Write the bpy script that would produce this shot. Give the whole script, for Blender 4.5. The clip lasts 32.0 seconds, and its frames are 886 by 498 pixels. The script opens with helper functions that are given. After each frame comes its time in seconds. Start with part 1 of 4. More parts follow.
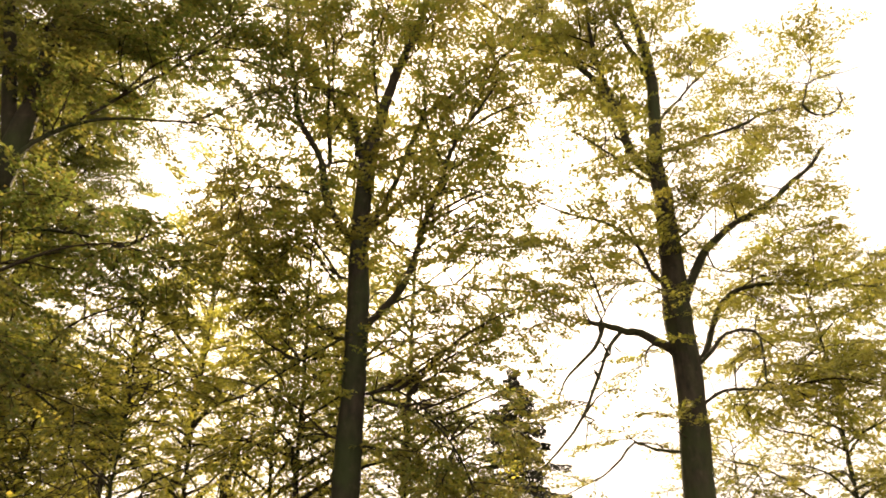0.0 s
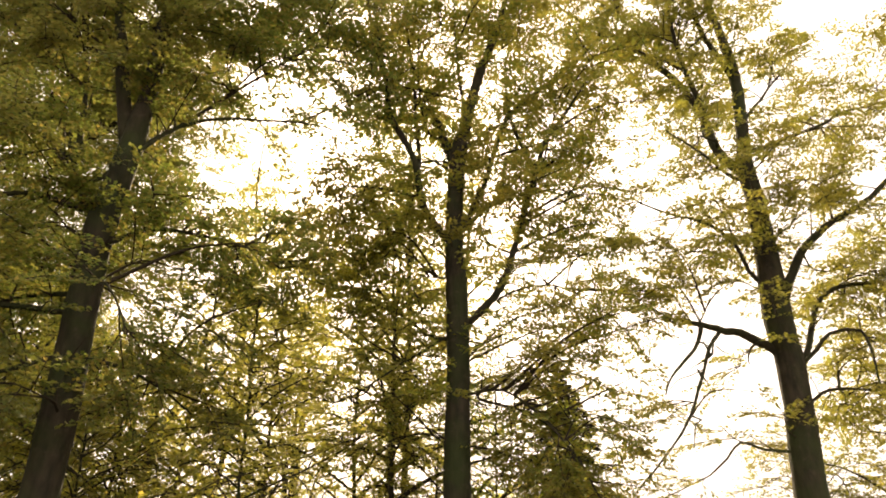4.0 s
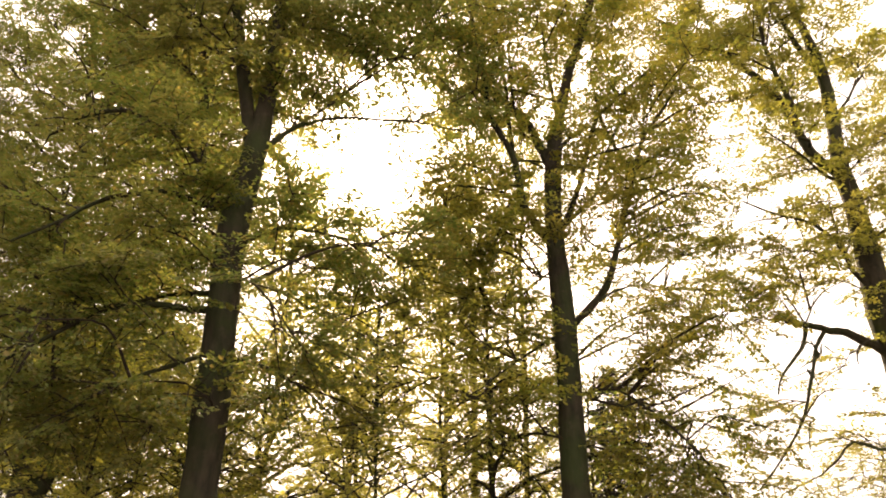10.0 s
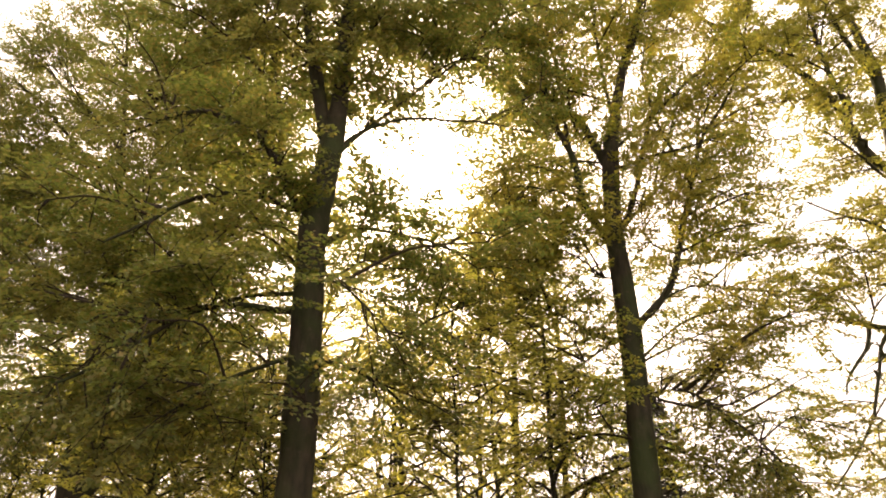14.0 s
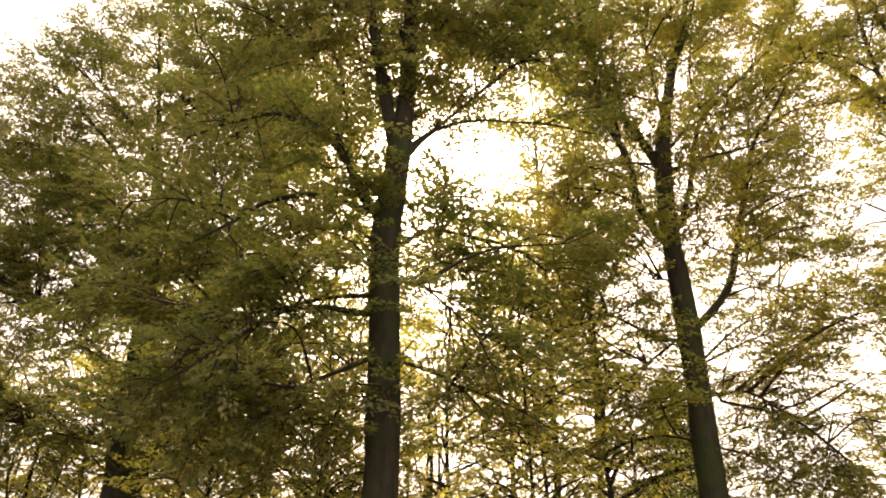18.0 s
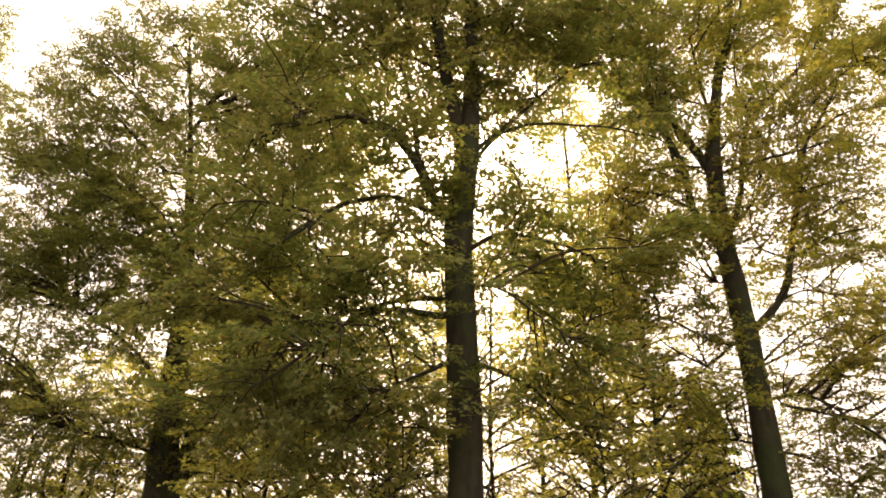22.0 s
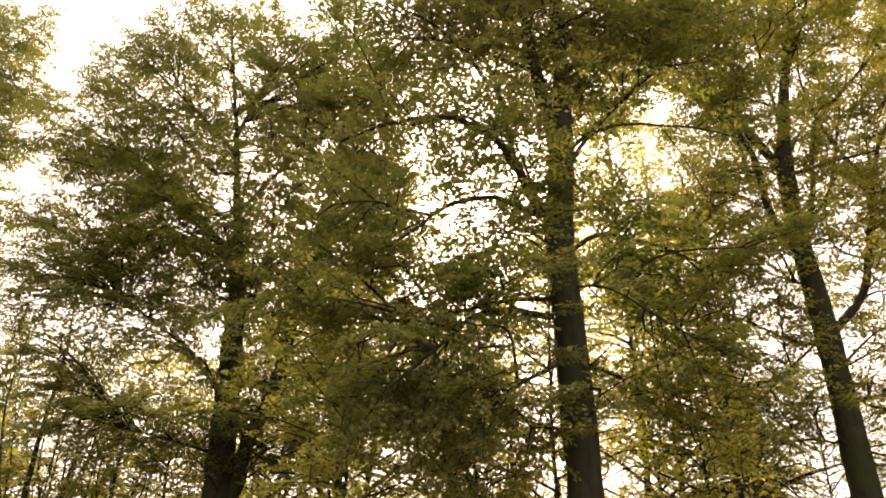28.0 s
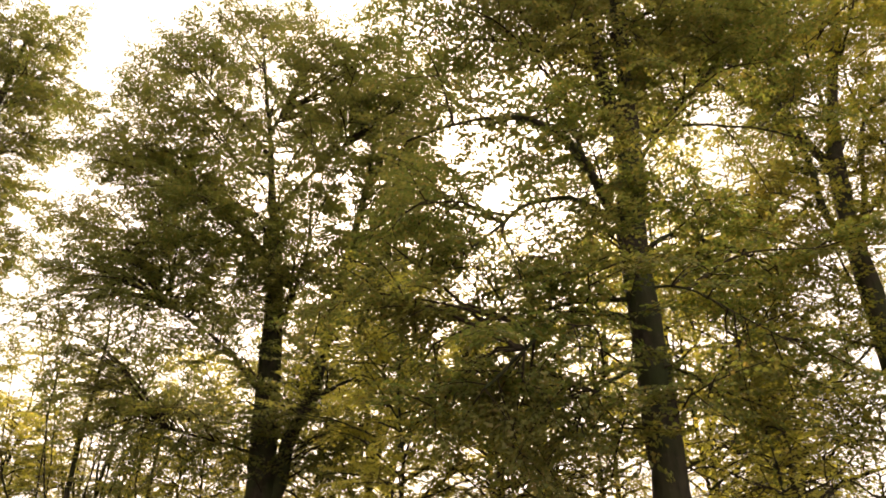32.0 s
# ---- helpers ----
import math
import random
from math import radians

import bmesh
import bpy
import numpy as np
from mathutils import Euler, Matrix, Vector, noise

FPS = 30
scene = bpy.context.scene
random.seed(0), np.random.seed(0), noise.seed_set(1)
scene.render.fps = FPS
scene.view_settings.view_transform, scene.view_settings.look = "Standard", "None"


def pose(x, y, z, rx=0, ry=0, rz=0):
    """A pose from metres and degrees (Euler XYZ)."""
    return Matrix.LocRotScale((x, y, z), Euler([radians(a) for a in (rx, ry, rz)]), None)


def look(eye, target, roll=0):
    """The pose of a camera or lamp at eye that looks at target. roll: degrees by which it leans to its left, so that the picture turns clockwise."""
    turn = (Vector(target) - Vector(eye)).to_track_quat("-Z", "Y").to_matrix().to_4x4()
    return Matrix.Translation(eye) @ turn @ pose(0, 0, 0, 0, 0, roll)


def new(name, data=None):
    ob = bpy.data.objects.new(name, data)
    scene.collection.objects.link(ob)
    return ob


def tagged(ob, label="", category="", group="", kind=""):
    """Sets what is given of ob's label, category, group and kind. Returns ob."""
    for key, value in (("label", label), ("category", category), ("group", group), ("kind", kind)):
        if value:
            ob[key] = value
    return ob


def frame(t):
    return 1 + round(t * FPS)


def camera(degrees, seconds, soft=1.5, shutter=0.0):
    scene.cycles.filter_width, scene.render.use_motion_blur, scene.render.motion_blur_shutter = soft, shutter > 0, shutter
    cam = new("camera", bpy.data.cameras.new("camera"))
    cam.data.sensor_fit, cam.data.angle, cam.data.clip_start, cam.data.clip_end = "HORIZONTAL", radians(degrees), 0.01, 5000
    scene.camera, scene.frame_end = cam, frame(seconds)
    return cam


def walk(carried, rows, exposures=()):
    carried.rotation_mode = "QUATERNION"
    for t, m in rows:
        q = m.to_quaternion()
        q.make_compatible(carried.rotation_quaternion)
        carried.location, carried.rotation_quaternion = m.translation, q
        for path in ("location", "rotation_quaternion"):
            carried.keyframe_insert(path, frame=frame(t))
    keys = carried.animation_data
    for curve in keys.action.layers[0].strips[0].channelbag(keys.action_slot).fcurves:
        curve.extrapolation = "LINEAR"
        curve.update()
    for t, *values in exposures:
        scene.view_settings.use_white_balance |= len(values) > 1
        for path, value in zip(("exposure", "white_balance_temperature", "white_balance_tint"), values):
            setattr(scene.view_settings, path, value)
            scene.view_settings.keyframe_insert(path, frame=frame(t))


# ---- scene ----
cam = camera(69.0, 32.0, 1.9)
PATH = [
    (0.0, pose(-0.000, 0, 1.6, 114.84, 0, -0.05)),
    (1.0, pose(-0.589, 0, 1.6, 114.83, 0, -0.01)),
    (2.0, pose(-1.143, 0, 1.6, 114.85, 0, -0.02)),
    (3.0, pose(-1.640, 0, 1.6, 114.83, 0, -0.01)),
    (3.5, pose(-1.861, 0, 1.6, 114.83, 0, 0.03)),
    (5.5, pose(-2.663, 0, 1.6, 114.79, 0, 0.12)),
    (6.0, pose(-2.854, 0, 1.6, 114.78, 0, 0.10)),
    (7.0, pose(-3.227, 0, 1.6, 114.79, 0, 0.09)),
    (8.0, pose(-3.601, 0, 1.6, 114.83, 0, 0.05)),
    (9.0, pose(-3.974, 0, 1.6, 114.79, 0, -0.02)),
    (10.0, pose(-4.338, 0, 1.6, 114.77, 0, -0.07)),
    (11.0, pose(-4.687, 0, 1.6, 114.77, 0, -0.09)),
    (12.0, pose(-5.026, 0, 1.6, 114.76, 0, -0.07)),
    (13.0, pose(-5.360, 0, 1.6, 114.74, 0, 0.05)),
    (14.0, pose(-5.671, 0, 1.6, 114.83, 0, -0.01)),
    (14.5, pose(-5.820, 0, 1.6, 114.84, 0, -0.02)),
    (16.5, pose(-6.417, 0, 1.6, 114.97, 0, 0.13)),
    (17.0, pose(-6.568, 0, 1.6, 114.97, 0, 0.13)),
    (18.0, pose(-6.871, 0, 1.6, 114.99, 0, 0.13)),
    (19.0, pose(-7.181, 0, 1.6, 115.11, 0, 0.08)),
    (20.0, pose(-7.488, 0, 1.6, 115.11, 0, 0.06)),
    (21.0, pose(-7.796, 0, 1.6, 115.11, 0, 0.01)),
    (22.0, pose(-8.103, 0, 1.6, 115.25, 0, -0.02)),
    (23.0, pose(-8.406, 0, 1.6, 115.24, 0, -0.02)),
    (24.0, pose(-8.701, 0, 1.6, 115.23, 0, -0.00)),
    (25.0, pose(-8.977, 0, 1.6, 115.22, 0, -0.00)),
    (25.5, pose(-9.115, 0, 1.6, 115.21, 0, 0.03)),
    (27.5, pose(-9.669, 0, 1.6, 115.26, 0, -0.10)),
    (28.0, pose(-9.812, 0, 1.6, 115.27, 0, -0.11)),
    (29.0, pose(-10.113, 0, 1.6, 115.29, 0, -0.16)),
    (30.0, pose(-10.423, 0, 1.6, 115.27, 0, -0.16)),
    (31.0, pose(-10.730, 0, 1.6, 115.27, 0, -0.12)),
    (32.0, pose(-11.033, 0, 1.6, 115.30, 0, -0.13)),
]

walk(cam, PATH, [(0.0, 1.14, 9100, 16), (5.0, 1.16, 9100, 16), (9.0, 1.36, 9100, 18), (14.0, 1.4, 9100, 20), (18.0, 1.28, 9100, 20), (22.0, 1.22, 9100, 19), (28.0, 1.12, 9100, 18), (32.0, 1.1, 9100, 18)])

# ---- light: low hazy sun behind the trees ----
SUN_EL, SUN_AZ = radians(32.5), radians(-5.3)
world = bpy.data.worlds.new("sky")
scene.world = world
world.use_nodes = True
wn = world.node_tree
sky = wn.nodes.new("ShaderNodeTexSky")
sky.sky_type = 'NISHITA'
sky.sun_disc = False
sky.sun_elevation, sky.sun_rotation = SUN_EL, SUN_AZ
sky.air_density, sky.dust_density, sky.ozone_density = 1.0, 7.0, 1.0
haze = wn.nodes.new("ShaderNodeMix")
haze.data_type, haze.blend_type = 'RGBA', 'MIX'
haze.inputs[0].default_value = 0.7
haze.inputs[7].default_value = (9.0, 9.2, 9.9, 1)
pale = wn.nodes.new("ShaderNodeHueSaturation")
pale.inputs["Saturation"].default_value = 0.4
wn.links.new(sky.outputs[0], pale.inputs["Color"])
wn.links.new(pale.outputs[0], haze.inputs[6])
veil = wn.nodes.new("ShaderNodeMix")
veil.data_type, veil.blend_type = 'RGBA', 'DARKEN'
veil.inputs[0].default_value = 1.0
veil.inputs[7].default_value = (100.0, 95.0, 85.0, 1)
wn.links.new(haze.outputs[2], veil.inputs[6])
wn.links.new(veil.outputs[2], wn.nodes["Background"].inputs[0])
wn.nodes["Background"].inputs[1].default_value = 0.12
sun = new("sun", bpy.data.lights.new("sun", 'SUN'))
sun.data.energy, sun.data.angle, sun.data.color = 5.0, radians(0.6), (1.0, 0.9, 0.72)
SUN_DIR = Vector((math.sin(SUN_AZ) * math.cos(SUN_EL), math.cos(SUN_AZ) * math.cos(SUN_EL), math.sin(SUN_EL)))
sun.matrix_world = look(SUN_DIR * 50, (0, 0, 0))


# ---- materials ----
def material(name):
    m = bpy.data.materials.new(name)
    m.use_nodes = True
    nt = m.node_tree
    nt.nodes.clear()
    return m, nt, nt.nodes.new("ShaderNodeOutputMaterial")


def ramp(nt, fac, stops):
    r = nt.nodes.new("ShaderNodeValToRGB")
    while len(r.color_ramp.elements) < len(stops):
        r.color_ramp.elements.new(0.5)
    for e, (p, c) in zip(r.color_ramp.elements, stops):
        e.position, e.color = p, (*c, 1)
    nt.links.new(fac, r.inputs[0])
    return r.outputs[0]


def noise_tex(nt, scale, detail=3.0, stretch=None):
    geo = nt.nodes.new("ShaderNodeNewGeometry")
    vec = geo.outputs["Position"]
    if stretch:
        mp = nt.nodes.new("ShaderNodeMapping")
        mp.inputs["Scale"].default_value = stretch
        nt.links.new(vec, mp.inputs[0])
        vec = mp.outputs[0]
    n = nt.nodes.new("ShaderNodeTexNoise")
    n.inputs["Scale"].default_value, n.inputs["Detail"].default_value = scale, detail
    nt.links.new(vec, n.inputs["Vector"])
    return n.outputs["Fac"]


def mix_colour(nt, fac, a, b):
    n = nt.nodes.new("ShaderNodeMix")
    n.data_type = 'RGBA'
    for s, v in ((0, fac), (6, a), (7, b)):
        if isinstance(v, (int, float)):
            n.inputs[s].default_value = v
        elif isinstance(v, tuple):
            n.inputs[s].default_value = (*v, 1)
        else:
            nt.links.new(v, n.inputs[s])
    return n.outputs[2]


def leaf_material(name, stops, patch, patch_amount=0.5, through_light=0.55, gain=2.4):
    """Thin leaves: matt and slightly waxy on top, letting warm light through."""
    m, nt, out = material(name)
    geo = nt.nodes.new("ShaderNodeNewGeometry")
    own = ramp(nt, geo.outputs["Random Per Island"], stops)
    big = ramp(nt, noise_tex(nt, 0.55, 2), [(0.42, (0, 0, 0)), (0.68, (1, 1, 1))])
    am = nt.nodes.new("ShaderNodeMath")
    am.operation = 'MULTIPLY'
    am.inputs[1].default_value = patch_amount
    nt.links.new(big, am.inputs[0])
    col = mix_colour(nt, am.outputs[0], own, patch)
    fine = ramp(nt, noise_tex(nt, 45, 2), [(0.3, (0.75, 0.75, 0.75)), (0.7, (1.1, 1.1, 1.1))])
    mul = nt.nodes.new("ShaderNodeMix")
    mul.data_type, mul.blend_type = 'RGBA', 'MULTIPLY'
    mul.inputs[0].default_value = 1.0
    nt.links.new(col, mul.inputs[6])
    nt.links.new(fine, mul.inputs[7])
    col = mul.outputs[2]
    bs = nt.nodes.new("ShaderNodeBsdfPrincipled")
    bs.inputs["Roughness"].default_value = 0.5
    bs.inputs["Specular IOR Level"].default_value = 0.25
    nt.links.new(col, bs.inputs["Base Color"])
    tr = nt.nodes.new("ShaderNodeBsdfTranslucent")
    warm = nt.nodes.new("ShaderNodeMix")
    warm.data_type, warm.blend_type = 'RGBA', 'MULTIPLY'
    warm.inputs[0].default_value = 1.0
    warm.inputs[7].default_value = (gain, gain * 0.97, gain * 0.58, 1)
    nt.links.new(col, warm.inputs[6])
    nt.links.new(warm.outputs[2], tr.inputs["Color"])
    mx = nt.nodes.new("ShaderNodeMixShader")
    mx.inputs[0].default_value = through_light
    nt.links.new(bs.outputs[0], mx.inputs[1])
    nt.links.new(tr.outputs[0], mx.inputs[2])
    nt.links.new(mx.outputs[0], out.inputs[0])
    return m


def bark_material(name, dark, light, moss, scale=9.0):
    m, nt, out = material(name)
    grain = noise_tex(nt, scale, 6, (1, 1, 0.35))
    col = ramp(nt, grain, [(0.3, dark), (0.7, light)])
    blot = ramp(nt, noise_tex(nt, 1.3, 4), [(0.4, (0, 0, 0)), (0.66, (0.8, 0.8, 0.8))])
    col = mix_colour(nt, blot, col, moss)
    fleck = ramp(nt, noise_tex(nt, scale * 0.8, 5), [(0.6, (0, 0, 0)), (0.72, (0.55, 0.55, 0.55))])
    col = mix_colour(nt, fleck, col, tuple(1.3 * c for c in light))
    bs = nt.nodes.new("ShaderNodeBsdfPrincipled")
    bs.inputs["Roughness"].default_value = 0.85
    bs.inputs["Specular IOR Level"].default_value = 0.2
    nt.links.new(col, bs.inputs["Base Color"])
    bump = nt.nodes.new("ShaderNodeBump")
    bump.inputs["Strength"].default_value, bump.inputs["Distance"].default_value = 0.6, 0.03
    nt.links.new(noise_tex(nt, scale * 2.5, 6, (1, 1, 0.3)), bump.inputs["Height"])
    nt.links.new(bump.outputs[0], bs.inputs["Normal"])
    nt.links.new(bs.outputs[0], out.inputs[0])
    return m


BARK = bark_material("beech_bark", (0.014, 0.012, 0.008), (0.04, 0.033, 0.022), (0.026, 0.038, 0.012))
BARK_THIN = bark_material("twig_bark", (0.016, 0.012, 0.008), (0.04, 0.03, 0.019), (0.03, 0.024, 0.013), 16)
LEAF_GREEN = leaf_material("beech_leaves_green", [(0.0, (0.087, 0.115, 0.033)), (0.4, (0.124, 0.144, 0.040)), (0.75, (0.178, 0.173, 0.047)), (1.0, (0.187, 0.144, 0.049))], (0.162, 0.133, 0.049), 0.6)
LEAF_OLIVE = leaf_material("beech_leaves_olive", [(0.0, (0.082, 0.114, 0.040)), (0.5, (0.114, 0.137, 0.049)), (0.85, (0.147, 0.144, 0.055)), (1.0, (0.163, 0.131, 0.059))], (0.135, 0.124, 0.055), 0.5, 0.46, 2.2)
LEAF_MOSS = leaf_material("beech_leaves_moss_green", [(0.0, (0.076, 0.110, 0.038)), (0.5, (0.109, 0.137, 0.047)), (0.85, (0.152, 0.146, 0.055)), (1.0, (0.179, 0.137, 0.062))], (0.148, 0.128, 0.055), 0.5, 0.48, 2.2)
LEAF_GOLD = leaf_material("beech_leaves_gold", [(0.0, (0.192, 0.211, 0.061)), (0.4, (0.270, 0.270, 0.079)), (0.8, (0.294, 0.294, 0.092)), (1.0, (0.299, 0.232, 0.089))], (0.281, 0.247, 0.089), 0.5, 0.62, 2.0)
LEAF_LIME = leaf_material("maple_leaves_lime", [(0.0, (0.106, 0.124, 0.038)), (0.5, (0.149, 0.154, 0.047)), (1.0, (0.176, 0.160, 0.058))], (0.149, 0.129, 0.053), 0.6, 0.55)
LEAF_DARK = leaf_material("leaves_dark_green", [(0.0, (0.077, 0.121, 0.029)), (0.6, (0.121, 0.165, 0.040)), (1.0, (0.187, 0.187, 0.050))], (0.165, 0.176, 0.044), 0.5, 0.6)
NEEDLES = leaf_material("spruce_needles", [(0.0, (0.012, 0.016, 0.009)), (1.0, (0.028, 0.03, 0.014))], (0.035, 0.026, 0.014), 0.4, 0.06)


# ---- mesh helpers ----
def link_mesh(name, verts, faces_flat, face_size, mat, parent, label="", smooth=False):
    """One mesh object from arrays; every face has face_size corners."""
    me = bpy.data.meshes.new(name)
    nv, nl = len(verts), len(faces_flat)
    nf = nl // face_size
    me.vertices.add(nv)
    me.vertices.foreach_set("co", np.ascontiguousarray(verts, np.float32).ravel())
    me.loops.add(nl)
    me.loops.foreach_set("vertex_index", np.ascontiguousarray(faces_flat, np.int32))
    me.polygons.add(nf)
    me.polygons.foreach_set("loop_start", np.arange(0, nl, face_size, dtype=np.int32))
    me.polygons.foreach_set("loop_total", np.full(nf, face_size, np.int32))
    if smooth:
        me.polygons.foreach_set("use_smooth", np.ones(nf, bool))
    me.update(calc_edges=True)
    me.materials.append(mat)
    ob = new(name, me)
    ob.parent = parent
    if label:
        ob["label"] = label
    return ob


def curve_points(points, step=0.25):
    """A smooth line through the points, in steps of about step metres."""
    p = np.array(points, float)
    p = np.vstack([2 * p[0] - p[1], p, 2 * p[-1] - p[-2]])
    out = []
    for i in range(1, len(p) - 2):
        n = max(2, int(np.linalg.norm(p[i + 1] - p[i]) / step))
        t = np.linspace(0, 1, n, endpoint=False)[:, None]
        a, b, c, d = p[i - 1], p[i], p[i + 1], p[i + 2]
        out.append(0.5 * (2 * b + (c - a) * t + (2 * a - 5 * b + 4 * c - d) * t ** 2 + (3 * b - a - 3 * c + d) * t ** 3))
    out.append(p[-2][None])
    return np.vstack(out)


def unit(v):
    return v / np.maximum(np.linalg.norm(v, axis=-1, keepdims=True), 1e-9)


class Wood:
    """Gathers tapered branches and makes one mesh of them."""

    def __init__(self):
        self.v, self.f, self.n = [], [], 0

    def tube(self, pts, radii, sides=8, rough=0.0, rng=None):
        pts, radii = np.asarray(pts, float), np.asarray(radii, float)
        k = len(pts)
        tan = unit(np.gradient(pts, axis=0))
        ref = np.array((0, 0, 1.0)) if abs(tan[0][2]) < 0.8 else np.array((1.0, 0, 0))
        a = unit(np.cross(tan, ref))
        b = np.cross(tan, a)
        ang = np.linspace(0, 2 * math.pi, sides, endpoint=False)
        rad = radii[:, None] * np.ones(sides)
        if rough:
            rad = rad * (1 + rough * rng.normal(size=rad.shape) + rough * 1.5 * rng.normal(size=(k, 1)))
        ring = pts[:, None] + rad[..., None] * (np.cos(ang)[None, :, None] * a[:, None] + np.sin(ang)[None, :, None] * b[:, None])
        i = np.arange(k - 1)[:, None] * sides + np.arange(sides)[None]
        j = np.arange(k - 1)[:, None] * sides + (np.arange(sides)[None] + 1) % sides
        quads = np.stack([i, j, j + sides, i + sides], -1) + self.n
        self.v.append(ring.reshape(-1, 3))
        self.f.append(quads.reshape(-1))
        self.n += k * sides

    def twigs(self, starts, ends, r):
        """Many straight three-sided twigs at once."""
        d = unit(ends - starts)
        ref = np.where(np.abs(d[:, 2:3]) < 0.8, np.array([[0, 0, 1.0]]), np.array([[1.0, 0, 0]]))
        a = unit(np.cross(d, ref))
        b = np.cross(d, a)
        ring = []
        for base, rr in ((starts, r), (ends, r * 0.35)):
            for ang in (0, 2.094, 4.189):
                ring.append(base + rr * (math.cos(ang) * a + math.sin(ang) * b))
        v = np.stack(ring, 1)
        o = np.arange(len(starts))[:, None] * 6 + self.n
        q = np.concatenate([o + np.array([[0, 1, 4, 3]]), o + np.array([[1, 2, 5, 4]]), o + np.array([[2, 0, 3, 5]])], 1)
        self.v.append(v.reshape(-1, 3))
        self.f.append(q.reshape(-1))
        self.n += 6 * len(starts)

    def make(self, name, mat, parent, label=""):
        if not self.v:
            return None
        return link_mesh(name, np.vstack(self.v), np.concatenate(self.f), 4, mat, parent, label, True)


def make_leaves(name, base, way, normal, length, width, mat, parent, label="", corners=6):
    """Flat pointed leaves, one island each."""
    side = unit(np.cross(normal, way))
    L, W = length[:, None], width[:, None]
    if corners == 6:
        shape = ((0, 0), (0.3, 0.46), (0.68, 0.36), (1, 0), (0.68, -0.36), (0.3, -0.46))
    else:
        shape = ((0, 0), (0.45, 0.62), (1, 0), (0.45, -0.62))
    nrm = np.cross(way, side)
    v = np.stack([base + way * L * a + side * W * b + nrm * (W * 0.35 * abs(b)) for a, b in shape], 1)
    n = len(base)
    ob = link_mesh(name, v.reshape(-1, 3), np.arange(n * corners), corners, mat, parent, label)
    ob["kind"] = "stuff"
    return ob


